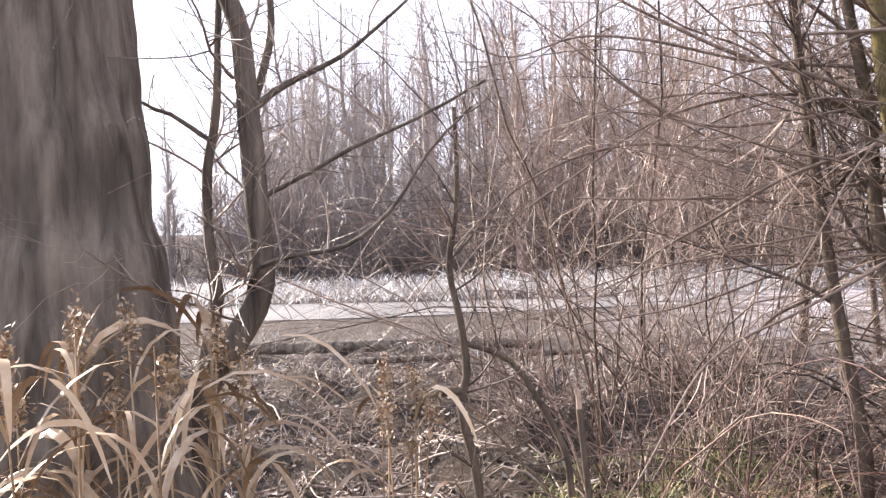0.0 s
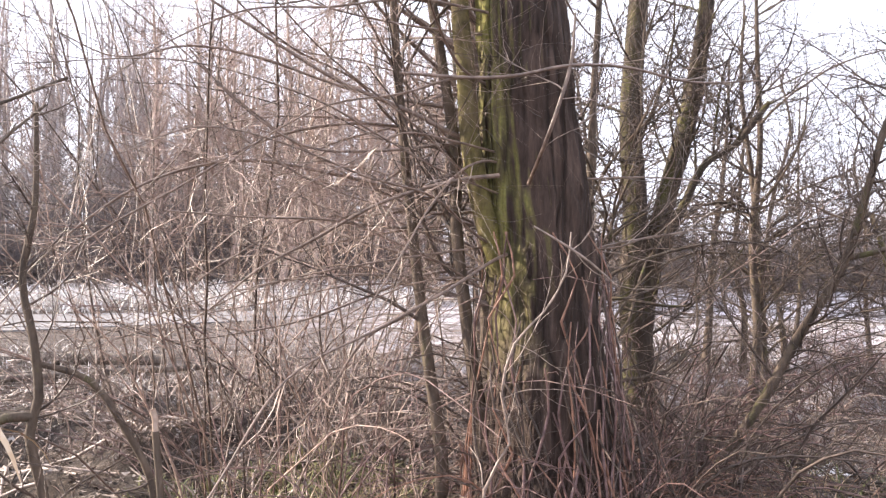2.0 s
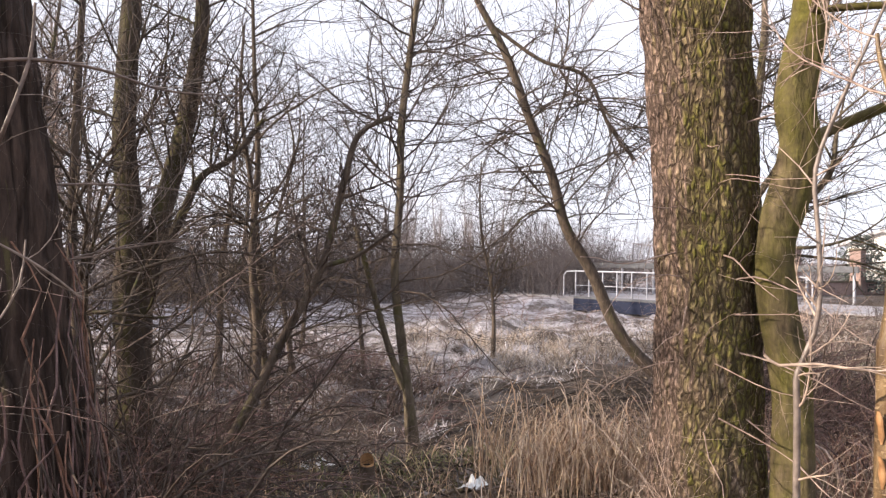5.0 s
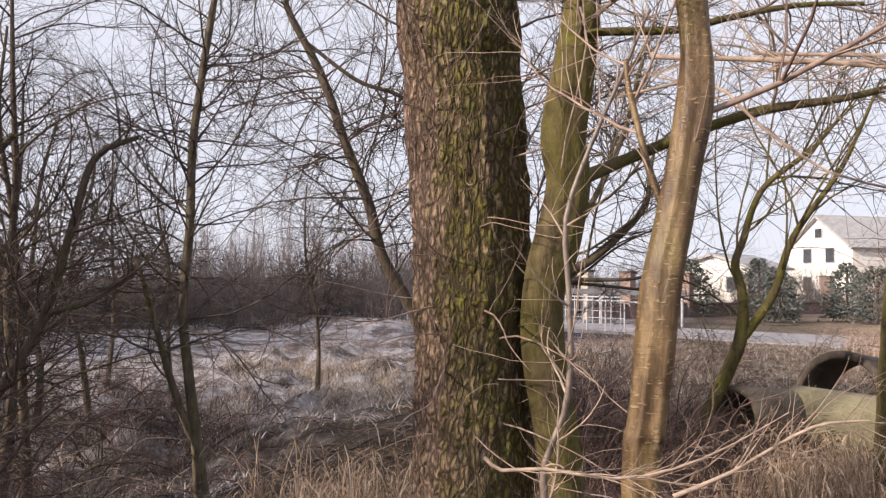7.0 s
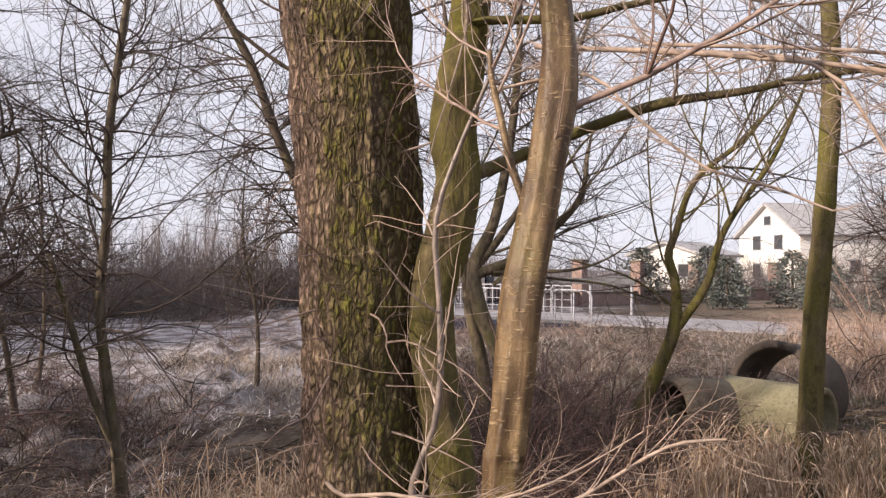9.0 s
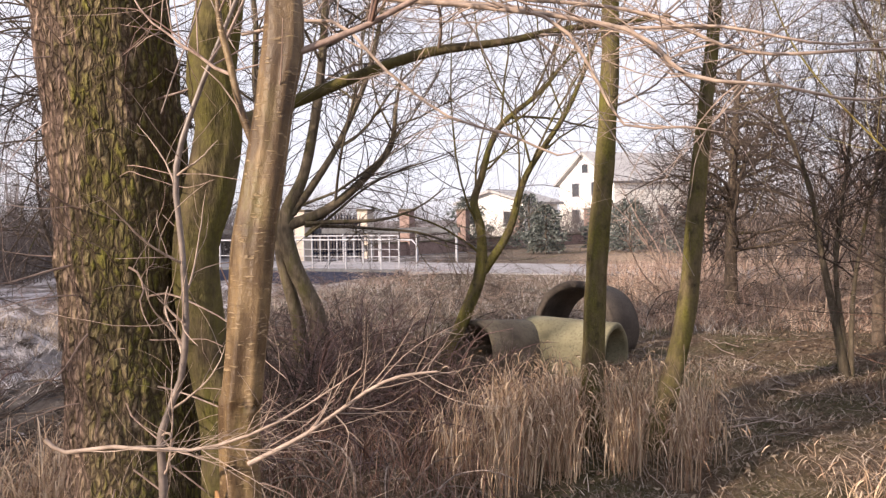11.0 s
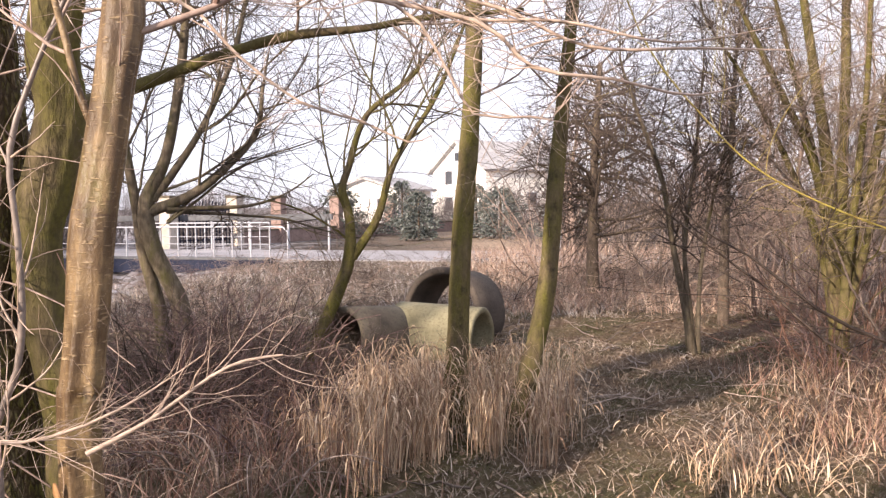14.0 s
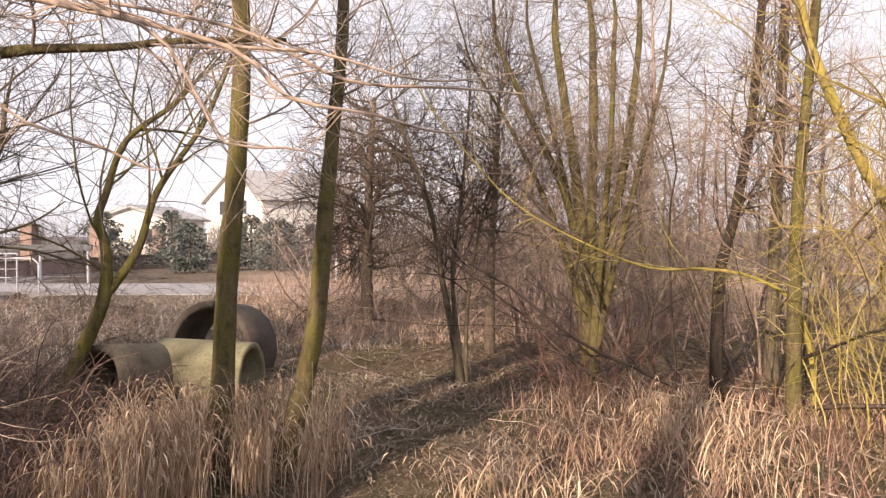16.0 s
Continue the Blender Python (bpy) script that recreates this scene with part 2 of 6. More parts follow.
FROST_GRASS = blade_mat("frosted_grass", [(0.0, (0.15, 0.115, 0.085)), (0.5, (0.27, 0.23, 0.20)), (1.0, (0.50, 0.48, 0.48))])
RED_WEED = blade_mat("rust_red_weeds", [(0.0, (0.12, 0.06, 0.045)), (0.5, (0.23, 0.13, 0.095)), (1.0, (0.40, 0.28, 0.21))], 0.7, False)
RIME_GRASS = blade_mat("rime_covered_grass", [(0.0, (0.17, 0.14, 0.13)), (0.5, (0.40, 0.375, 0.385)), (1.0, (0.76, 0.74, 0.78))], 0.6, False)
TUSSOCK = blade_mat("bleached_tussock_grass", [(0.0, (0.16, 0.115, 0.085)), (0.5, (0.30, 0.235, 0.18)), (1.0, (0.50, 0.43, 0.36))])
DARK_SEDGE = blade_mat("dark_sedge", [(0.0, (0.07, 0.045, 0.035)), (0.5, (0.15, 0.10, 0.075)), (1.0, (0.34, 0.28, 0.25))], 0.7, False)
SEDGE = blade_mat("frosted_sedge_blades", [(0.0, (0.34, 0.30, 0.26)), (0.5, (0.54, 0.51, 0.49)), (1.0, (0.76, 0.75, 0.76))])
LITTER = blade_mat("leaf_litter", [(0.0, (0.085, 0.052, 0.032)), (0.5, (0.145, 0.102, 0.07)), (1.0, (0.28, 0.225, 0.165))], 0.8, False)
DARK_LITTER = blade_mat("dark_leaf_litter", [(0.0, (0.06, 0.042, 0.032)), (0.5, (0.12, 0.088, 0.07)), (1.0, (0.30, 0.27, 0.25))], 0.8, False)
GREEN_WEED = blade_mat("dull_green_weeds", [(0.0, (0.07, 0.085, 0.03)), (0.5, (0.15, 0.155, 0.055)), (1.0, (0.34, 0.29, 0.15))], 0.6, False)
REED_LEAF = blade_mat("reed_leaves", [(0.0, (0.15, 0.09, 0.05)), (0.5, (0.28, 0.185, 0.105)), (1.0, (0.43, 0.315, 0.20))])


# ---------------------------------------------------------------- ground
def smooth(a, b, v):
    s = np.clip((v - a) / (b - a), 0, 1)
    return s * s * (3 - 2 * s)


def waves(x, y):
    """A cheap uneven surface of many crossing waves."""
    g = np.random.default_rng(5)
    z = 0 * x
    for f, a in ((0.35, 0.05), (0.8, 0.035), (1.9, 0.02), (4.1, 0.012), (8.3, 0.007)):
        for _ in range(4):
            an, ph = g.uniform(0, 6.28, 2)
            z = z + a * 0.5 * np.sin(f * 6.28 / 4 * (x * math.cos(an) + y * math.sin(an)) + ph)
    return z


def noise_field(x, y, f):
    """Soft hummocks about 1 / f metres across."""
    return np.sin(f * 2.1 * x + 1.3 * np.sin(f * 1.7 * y)) * np.sin(f * 2.4 * y + 1.1 * np.sin(f * 1.9 * x + 0.7))


def ground_z(x, y):
    x, y = np.asarray(x, float), np.asarray(y, float)
    wet = smooth(2.6, 7.0, y - 0.1 * (x - 5)) * smooth(-1.0, 2.5, y)
    fade = 1 - 0.85 * smooth(14, 40, np.hypot(x, y))
    flat = 1 - 0.8 * smooth(13.5, 15.5, y + 0.12 * x) * smooth(60, 20, np.abs(x))
    dip = 0.22 * np.exp(-((x - 9.2) ** 2 + (y - 1.0) ** 2) / 5.0)
    dip = dip + 0.25 * np.exp(-((x - 6.8) ** 2 + (y - 4.9) ** 2) / 4.0)
    off = (x - 25.7) * 0.951 - (y - 4.9) * 0.309
    s = (x - 25.7) * 0.309 + (y - 4.9) * 0.951
    bank = smooth(-3.0, -0.4, off) * (1 - smooth(-1.2, 0.0, s) * smooth(9.6, 8.4, s) * smooth(6.5, 5.0, off))
    mounds = 0.20 * (noise_field(x, y, 0.8) + 0.6 * noise_field(y, x, 2.1)) * wet * smooth(15, 11, y)
    low = mounds - dip - 0.42 * wet - 0.10 * smooth(8, 14, x) * (1 - wet) + waves(x, y) * fade * flat
    return low * (1 - bank)


def gz(x, y):
    return float(ground_z(x, y))


def mesh_of(name, verts, faces, mats, smooth_shade=True):
    """A mesh from arrays: verts (n, 3), faces (m, 3 or 4)."""
    me = bpy.data.meshes.new(name)
    verts, faces = np.asarray(verts, np.float32), np.asarray(faces, np.int32)
    me.vertices.add(len(verts))
    me.vertices.foreach_set("co", verts.ravel())
    k = faces.shape[1]
    me.loops.add(faces.size)
    me.loops.foreach_set("vertex_index", faces.ravel())
    me.polygons.add(len(faces))
    me.polygons.foreach_set("loop_start", np.arange(0, faces.size, k, dtype=np.int32))
    if smooth_shade:
        me.polygons.foreach_set("use_smooth", np.ones(len(faces), bool))
    me.update(calc_edges=True)
    for m in mats if isinstance(mats, (list, tuple)) else [mats]:
        me.materials.append(m)
    return me


def grid_faces(nu, nv):
    i = (np.arange(nu - 1)[:, None] * nv + np.arange(nv - 1)[None, :]).ravel()
    return np.stack([i, i + nv, i + nv + 1, i + 1], 1)


def ground_material():
    m, nt, p = material("woodland_ground")
    litter = ramp_node(nt, noise_node(nt, 9, 9, 0.75), [(0.25, (0.06, 0.04, 0.028)), (0.5, (0.15, 0.105, 0.072)), (0.75, (0.30, 0.23, 0.17))])
    green = ramp_node(nt, noise_node(nt, 30, 5), [(0.3, (0.035, 0.045, 0.015)), (0.7, (0.10, 0.11, 0.04))])
    col = mix_node(nt, limits(nt, noise_node(nt, 0.9, 5), 0.45, 0.62), litter, mix_node(nt, 0.6, litter, green))
    frost = ramp_node(nt, noise_node(nt, 5, 8, 0.7), [(0.3, (0.06, 0.047, 0.04)), (0.52, (0.13, 0.108, 0.10)), (0.72, (0.31, 0.295, 0.31))])
    tan = ramp_node(nt, noise_node(nt, 3, 8, 0.7), [(0.3, (0.20, 0.135, 0.09)), (0.7, (0.42, 0.33, 0.25))])
    sep = nt.nodes.new("ShaderNodeSeparateXYZ")
    tc = nt.nodes.new("ShaderNodeTexCoord")
    nt.links.new(tc.outputs["Object"], sep.inputs[0])
    wob = noise_node(nt, 0.35, 5)
    def wobbled(axis, lo, hi):
        a = nt.nodes.new("ShaderNodeMath")
        a.operation = "MULTIPLY_ADD"
        nt.links.new(wob, a.inputs[0])
        a.inputs[1].default_value = 6.0
        nt.links.new(sep.outputs[axis], a.inputs[2])
        return limits(nt, a.outputs[0], lo + 3, hi + 3)
    open_field = nt.nodes.new("ShaderNodeMath")
    open_field.operation = "MULTIPLY"
    nt.links.new(wobbled(0, 14, 20), open_field.inputs[0])
    nt.links.new(wobbled(1, 0.5, -2.5), open_field.inputs[1])
    col = mix_node(nt, wobbled(0, 13, 18), col, mix_node(nt, 0.5, col, frost))
    col = mix_node(nt, open_field.outputs[0], col, tan)
    mud = ramp_node(nt, noise_node(nt, 7, 9, 0.75), [(0.3, (0.025, 0.02, 0.017)), (0.55, (0.075, 0.06, 0.05)), (0.75, (0.20, 0.175, 0.16))])
    col = mix_node(nt, wobbled(1, 2.6, 4.2), col, mud)
    col = mix_node(nt, wobbled(1, 8.5, 12.0), col, mix_node(nt, wobbled(0, 2, 6), mix_node(nt, 0.3, col, frost), frost))
    rime = limits(nt, noise_node(nt, 1.1, 9, 0.72), 0.44, 0.58)
    col = mix_node(nt, wobbled(1, 4.5, 8.0), col, mix_node(nt, wobbled(0, 3, 7), col, mix_node(nt, rime, col, mix_node(nt, 0.8, col, (0.55, 0.53, 0.57)))))
    # hoar frost in scattered patches
    col = mix_node(nt, limits(nt, noise_node(nt, 22, 7, 0.75), 0.6, 0.78), col, (0.50, 0.47, 0.46))
    nt.links.new(col, p.inputs["Base Color"])
    nt.links.new(bump_node(nt, noise_node(nt, 26, 9, 0.75), 1.0, 0.05), p.inputs["Normal"])
    p.inputs["Roughness"].default_value = 0.95
    p.inputs["Specular IOR Level"].default_value = 0.15
    return m


u = np.linspace(-1, 1, 330)
span = 5.0 * np.sinh(5.6 * u) / np.sinh(5.6) * 180
gx, gy = np.meshgrid(4 + span, 3 + span, indexing="ij")
gv = np.stack([gx, gy, ground_z(gx, gy)], -1).reshape(-1, 3)
ground = new("ground", mesh_of("ground", gv, grid_faces(330, 330), ground_material()))
tagged(ground, "brown leaf-littered woodland floor running into frosted meadow", "ground", kind="structure")


# ---------------------------------------------------------------- stems, twigs, blades
def catmull(pts, step):
    """A smooth line through control points (x, y, z, r), with a point about every step metres."""
    p = np.asarray(pts, float)
    p = np.vstack([2 * p[0] - p[1], p, 2 * p[-1] - p[-2]])
    out = []
    for a, b, c, d in zip(p[:-3], p[1:-2], p[2:-1], p[3:]):
        n = max(2, int(np.linalg.norm(c[:3] - b[:3]) / step))
        t = np.linspace(0, 1, n, endpoint=False)[:, None]
        out.append(0.5 * (2 * b + (c - a) * t + (2 * a - 5 * b + 4 * c - d) * t**2 + (3 * b - a - 3 * c + d) * t**3))
    line = np.vstack(out + [p[-2:-1]])
    line[:, 3] = np.maximum(line[:, 3], 0.001)
    return line[:, :3], line[:, 3]


def unit(v):
    return v / np.maximum(np.linalg.norm(v, axis=-1, keepdims=True), 1e-9)


def tube_arrays(P, R, sides):
    """Tubes round m lines of k points: P (m, k, 3), R (m, k)."""
    m, k, _ = P.shape
    t = unit(np.gradient(P, axis=1))
    ref = np.where(np.abs(unit(P[:, -1:] - P[:, :1])[..., 2:]) > 0.8, [1.0, 0, 0], [0, 0, 1.0])
    a = unit(np.cross(t, ref))
    b = np.cross(t, a)
    th = np.linspace(0, 2 * np.pi, sides, endpoint=False)
    ring = a[:, :, None] * np.cos(th)[:, None] + b[:, :, None] * np.sin(th)[:, None]
    v = P[:, :, None] + ring * R[:, :, None, None]
    i = np.arange(m)[:, None, None] * k * sides + np.arange(k - 1)[None, :, None] * sides
    j = np.arange(sides)[None, None, :]
    n = (j + 1) % sides
    f = np.stack([i + j, i + n, i + n + sides, i + j + sides], -1).reshape(-1, 4)
    return v.reshape(-1, 3), f


def join_arrays(parts):
    vs, fs, o = [], [], 0
    for v, f in parts:
        vs.append(v)
        fs.append(f + o)
        o += len(v)
    return np.vstack(vs), np.vstack(fs)


def grow(g, parents, n, length, k=6, up=0.05, spread=55, wander=0.18, tmin=0.2, tmax=1.0, ratio=0.6, rmax=1.0, tip=0.25, kink=0.08, curve=0.3):
    """n side shoots from random places along the parent lines; parents is a list of (P, R)."""
    lens = [np.linalg.norm(np.diff(P, axis=1), axis=-1).sum(1) for P, _ in parents]
    flat = [(a, b) for a, (P, _) in enumerate(parents) for b in range(len(P))]
    w = np.concatenate(lens)
    pick = g.choice(len(flat), n, p=w / w.sum())
    tt = g.uniform(tmin, tmax, n)
    start, tang, rad = np.empty((n, 3)), np.empty((n, 3)), np.empty(n)
    for q in range(n):
        a, b = flat[pick[q]]
        P, R = parents[a]
        s = tt[q] * (P.shape[1] - 1)
        i = min(int(s), P.shape[1] - 2)
        start[q] = P[b, i] + (P[b, i + 1] - P[b, i]) * (s - i)
        tang[q] = P[b, i + 1] - P[b, i]
        rad[q] = R[b, i] + (R[b, i + 1] - R[b, i]) * (s - i)
    tang = unit(tang)
    perp = unit(np.cross(tang, g.normal(size=(n, 3))))
    an = np.radians(np.clip(g.normal(spread, 14, n), 12, 100))[:, None]
    d = tang * np.cos(an) + perp * np.sin(an)
    L = length * g.uniform(0.35, 1.4, n) * (1.15 - 0.5 * tt)
    pts = [start]
    turn = unit(np.cross(d, g.normal(size=(n, 3)))) * kink
    bend = unit(np.cross(d, g.normal(size=(n, 3)))) * (curve * g.uniform(0.0, 1.0, n) * 5 / k)[:, None]
    drift = np.zeros((n, 3))
    for i in range(k - 1):
        drift = 0.5 * drift + g.normal(size=(n, 3)) * wander * 0.7
        d = unit(d + drift + bend + np.array([0, 0, up]) + turn * (-1) ** i)
        pts.append(pts[-1] + d * (L / (k - 1))[:, None])
    P = np.stack(pts, 1)
    r0 = np.minimum(rad * ratio, rmax) * g.uniform(0.7, 1.0, n)
    R = r0[:, None] * np.linspace(1, tip, k)[None]
    return P, R


def part(name, me, parent, label="", kind=""):
    ob = new(name, me)
    ob.parent = parent
    return tagged(ob, label, kind=kind)


def stem_mesh(name, line, mat, sides=10, step=0.07, rough=0.0, furrow=0.0, freq=5.0, seed=0):
    """One stem as a tube with lumps, and furrowed bark where asked for."""
    P, R = catmull(line, step)
    if rough:
        for i, q in enumerate(P):
            R[i] *= 1 + rough * noise.noise(Vector((seed, i * step * 6, 0.3)))
    v, f = tube_arrays(P[None], R[None], sides)
    if furrow:
        c = np.repeat(P, sides, 0)
        out = v - c
        dirs = unit(out)
        h = np.empty(len(v))
        for i in range(len(v)):
            q = Vector((dirs[i, 0] * freq, dirs[i, 1] * freq, v[i, 2] * freq * 0.42 + seed))
            wob = noise.noise(q * 0.5) * 0.7
            q += Vector((wob, wob, 0))
            h[i] = (1 - abs(noise.noise(q)) * 2.6) * 0.55 - 0.35 * abs(noise.noise(q * 2.3)) + 0.9 * noise.noise(Vector((dirs[i, 0] * 1.3, dirs[i, 1] * 1.3, v[i, 2] * 0.8 + seed)))
        v = v - dirs * (furrow * h)[:, None]
    return mesh_of(name, v, f, mat)


def carry_up(line, height, g, lean=0.25):
    """Carry a line that begins at its top further up, to a tip at that height."""
    top, nxt = np.array(line[0]), np.array(line[1])
    d = unit(top[:3] - nxt[:3])
    add, here, r0, n = [], top[:3].copy(), top[3], 6
    rise = height - here[2]
    if rise < 0.3:
        return line
    for i in range(n):
        d = unit(d + np.array([0, 0, 0.35]) + g.normal(size=3) * lean * 0.4)
        here = here + d * rise / n / max(d[2], 0.5)
        add.append((*here, max(0.006, r0 * (1 - 0.93 * (i + 1) / n))))
    return add[::-1] + list(line)


def root(line, flare=1.25, deep=0.12):
    """Carry a line that ends low on down into the ground."""
    x, y, z, r = line[-1]
    base = gz(x, y)
    if z > base + 0.3:
        return list(line) + [(x, y, base + 0.12, r * (0.5 + 0.5 * flare)), (x, y, base - deep, r * flare)]
    return list(line[:-1]) + [(x, y, base - deep, r * flare)]


def tree(name, label, mains, trunk_mat, twig_mat_, seed, height=0.0, levels=(), sides=10, limbs=(), category="tree", rooted=True, rough=0.06, furrow=0.0, freq=5.0, step=0.07, group="", flare=1.25, limb_mat=None):
    """A bare tree: stems that stand in the ground, limbs that spring from them, and shoots grown along both."""
    g = np.random.default_rng(seed)
    base = mains[0][-1]
    top = new(name)
    top.location = (base[0], base[1], gz(base[0], base[1]))
    bpy.context.view_layer.update()
    inv = Matrix.Translation(-Vector(top.location))
    tagged(top, label, category, group)
    lines = []
    for i, line in enumerate(mains):
        line = list(line)
        if height:
            line = carry_up(line, height * g.uniform(0.85, 1.0), g)
        if rooted:
            line = root(line, flare)
        me = stem_mesh("trunk", line, trunk_mat, sides, step, rough, furrow, freq, seed + i)
        me.transform(inv)
        part("trunk", me, top)
        lines.append(tuple(a[None] for a in catmull(line[::-1], 0.12)))
    for line in limbs:
        me = stem_mesh("limb", line, limb_mat or trunk_mat, 8, 0.06, rough, 0, freq, seed + 50)
        me.transform(inv)
        part("limb", me, top)
        lines.append(tuple(a[None] for a in catmull(line, 0.08)))
    parents, allp = lines, list(lines)
    for li, lv in enumerate(levels):
        lv = dict(lv)
        n, sd = lv.pop("n"), lv.pop("sides", 3)
        src = allp if lv.pop("any", False) else parents
        P, R = grow(g, src, n, **lv)
        if li == 0:
            for a in range(n):
                v, f = tube_arrays(P[a : a + 1], R[a : a + 1], sd)
                part("branch", mesh_of("branch", v - np.array(top.location), f, trunk_mat if lv.get("rmax", 1) > 0.012 else twig_mat_), top)
        else:
            v, f = tube_arrays(P, R, sd)
            part("crown", mesh_of("crown", v - np.array(top.location), f, twig_mat_), top, kind="stuff")
        parents = [(P, R)]
        allp.append((P, R))
    return top


def blade_arrays(g, x, y, h, w, lean, droop, k=5, sway=(0, 0), hang=0.0):
    """Grass blades as narrow bent ribbons standing at x, y."""
    n = len(x)
    z = ground_z(x, y) - 0.02
    an = g.uniform(0, 2 * np.pi, n)
    out = np.stack([np.cos(an) + sway[0], np.sin(an) + sway[1], 0 * an], -1)
    side = np.stack([-np.sin(an + g.normal(0, 0.6, n)), np.cos(an + g.normal(0, 0.6, n)), 0 * an], -1)
    ln, dr = lean * g.uniform(0.2, 1.3, n), droop * g.uniform(0.2, 1.4, n)
    L, R = [], []
    for s in np.linspace(0, 1, k):
        c = np.stack([x, y, z], -1) + out * (h * (ln * s + dr * s**3))[:, None]
        c[:, 2] += h * (s - 0.45 * dr * s**3 - hang * s**4)
        ww = (w * (1 - 0.75 * s**2) * 0.5)[:, None]
        L.append(c - side * ww)
        R.append(c + side * ww)
    v = np.stack([np.stack(L, 1), np.stack(R, 1)], 2).reshape(-1, 3)
    i = (np.arange(n)[:, None] * 2 * k + np.arange(k - 1)[None] * 2).ravel()
    return v, np.stack([i, i + 1, i + 3, i + 2], 1)


def grass(name, label, mat, seed, spots, per, h, w, lean=0.25, droop=0.5, radius=0.15, k=5, plume=0.0, hang=0.0):
    """Tufts of grass round the spots (x, y): one object."""
    g = np.random.default_rng(seed)
    sx, sy = np.array(spots).T
    big = g.uniform(0.5, 1.3, len(sx))
    x = np.repeat(sx, per) + g.normal(0, radius, len(sx) * per)
    y = np.repeat(sy, per) + g.normal(0, radius, len(sx) * per)
    hh = h * np.repeat(big, per) * g.uniform(0.45, 1.15, len(x))
    v, f = blade_arrays(g, x, y, hh, w * g.uniform(0.5, 1.3, len(x)), lean, droop, k, hang=hang)
    if plume:
        # drooping seed heads on some of the tips
        tips = v.reshape(len(x), k, 2, 3)
        pick = np.flatnonzero(g.uniform(0, 1, len(x)) < plume)
        n, a = len(pick), tips[pick, -1].mean(1)
        d = unit(a - tips[pick, -2].mean(1))
        side = unit(np.cross(d, g.normal(size=(n, 3)))) * 0.0055
        L = 0.10 * g.uniform(0.6, 1.3, n)
        rows = []
        for i, ww in enumerate((0.4, 1.0, 0.8, 0.2)):
            rows.append(np.stack([a - side * ww, a + side * ww], 1))
            d = unit(d + np.array([0, 0, -0.8]))
            a = a + d * (L / 3)[:, None]
        pv = np.stack(rows, 1).reshape(-1, 3)
        i = (np.arange(n)[:, None] * 8 + np.arange(3)[None] * 2).ravel()
        v, f = join_arrays([(v, f), (pv, np.stack([i, i + 1, i + 3, i + 2], 1))])
    return tagged(new(name, mesh_of(name, v, f, mat)), label, "grass", kind="stuff")


def scatter(seed, n, x0, x1, y0, y1):
    g = np.random.default_rng(seed)
    return np.stack([g.uniform(x0, x1, n), g.uniform(y0, y1, n)], 1)

# ---------------------------------------------------------------- near trees
FINE = dict(k=4, up=0.03, spread=50, wander=0.16, ratio=0.7, rmax=0.0034, tip=0.45, kink=0.10)


def shoots(n1, l1, n2, l2, r1=0.012, up=0.08, spread=55, t0=0.25, n3=0, l3=0.12, coarse=1.0):
    lv = [dict(n=n1, length=l1 * 1.15, k=11, up=up, spread=spread, wander=0.13, tmin=t0, ratio=0.55, rmax=r1, sides=5),
          dict(n=int(n2 * 1.15), length=l2 * 1.6, k=7, up=0.03, spread=50, wander=0.14, tmin=0.12, ratio=0.65, rmax=0.0060 * coarse, tip=0.35)]
    if n3:
        lv.append(dict(n=int(n3 * 2.2), length=l3 * 1.6, any=True, **{**FINE, "rmax": 0.0034 * coarse}))
    return lv



def arching(seed, n, at, z0, z1, a0, a1, length, r, rise=0.5, droop=0.16):
    """Limbs that spring from a trunk at (x, y) and arch over outwards; angles in degrees from +x."""
    g = np.random.default_rng(seed)
    out = []
    for _ in range(n):
        an, p = radians(g.uniform(a0, a1)), np.array([*at, g.uniform(z0, z1)])
        d = unit(np.array([math.cos(an), math.sin(an), g.normal(rise, 0.3)]))
        ln, rr, line = length * g.uniform(0.6, 1.3), r * g.uniform(0.5, 1.2), []
        for i in range(7):
            line.append((*p, rr * (1 - 0.13 * i)))
            p = p + d * ln / 6
            d = unit(d + g.normal(0, 0.16, 3) + np.array([0, 0, -droop]))
        out.append(line)
    return out


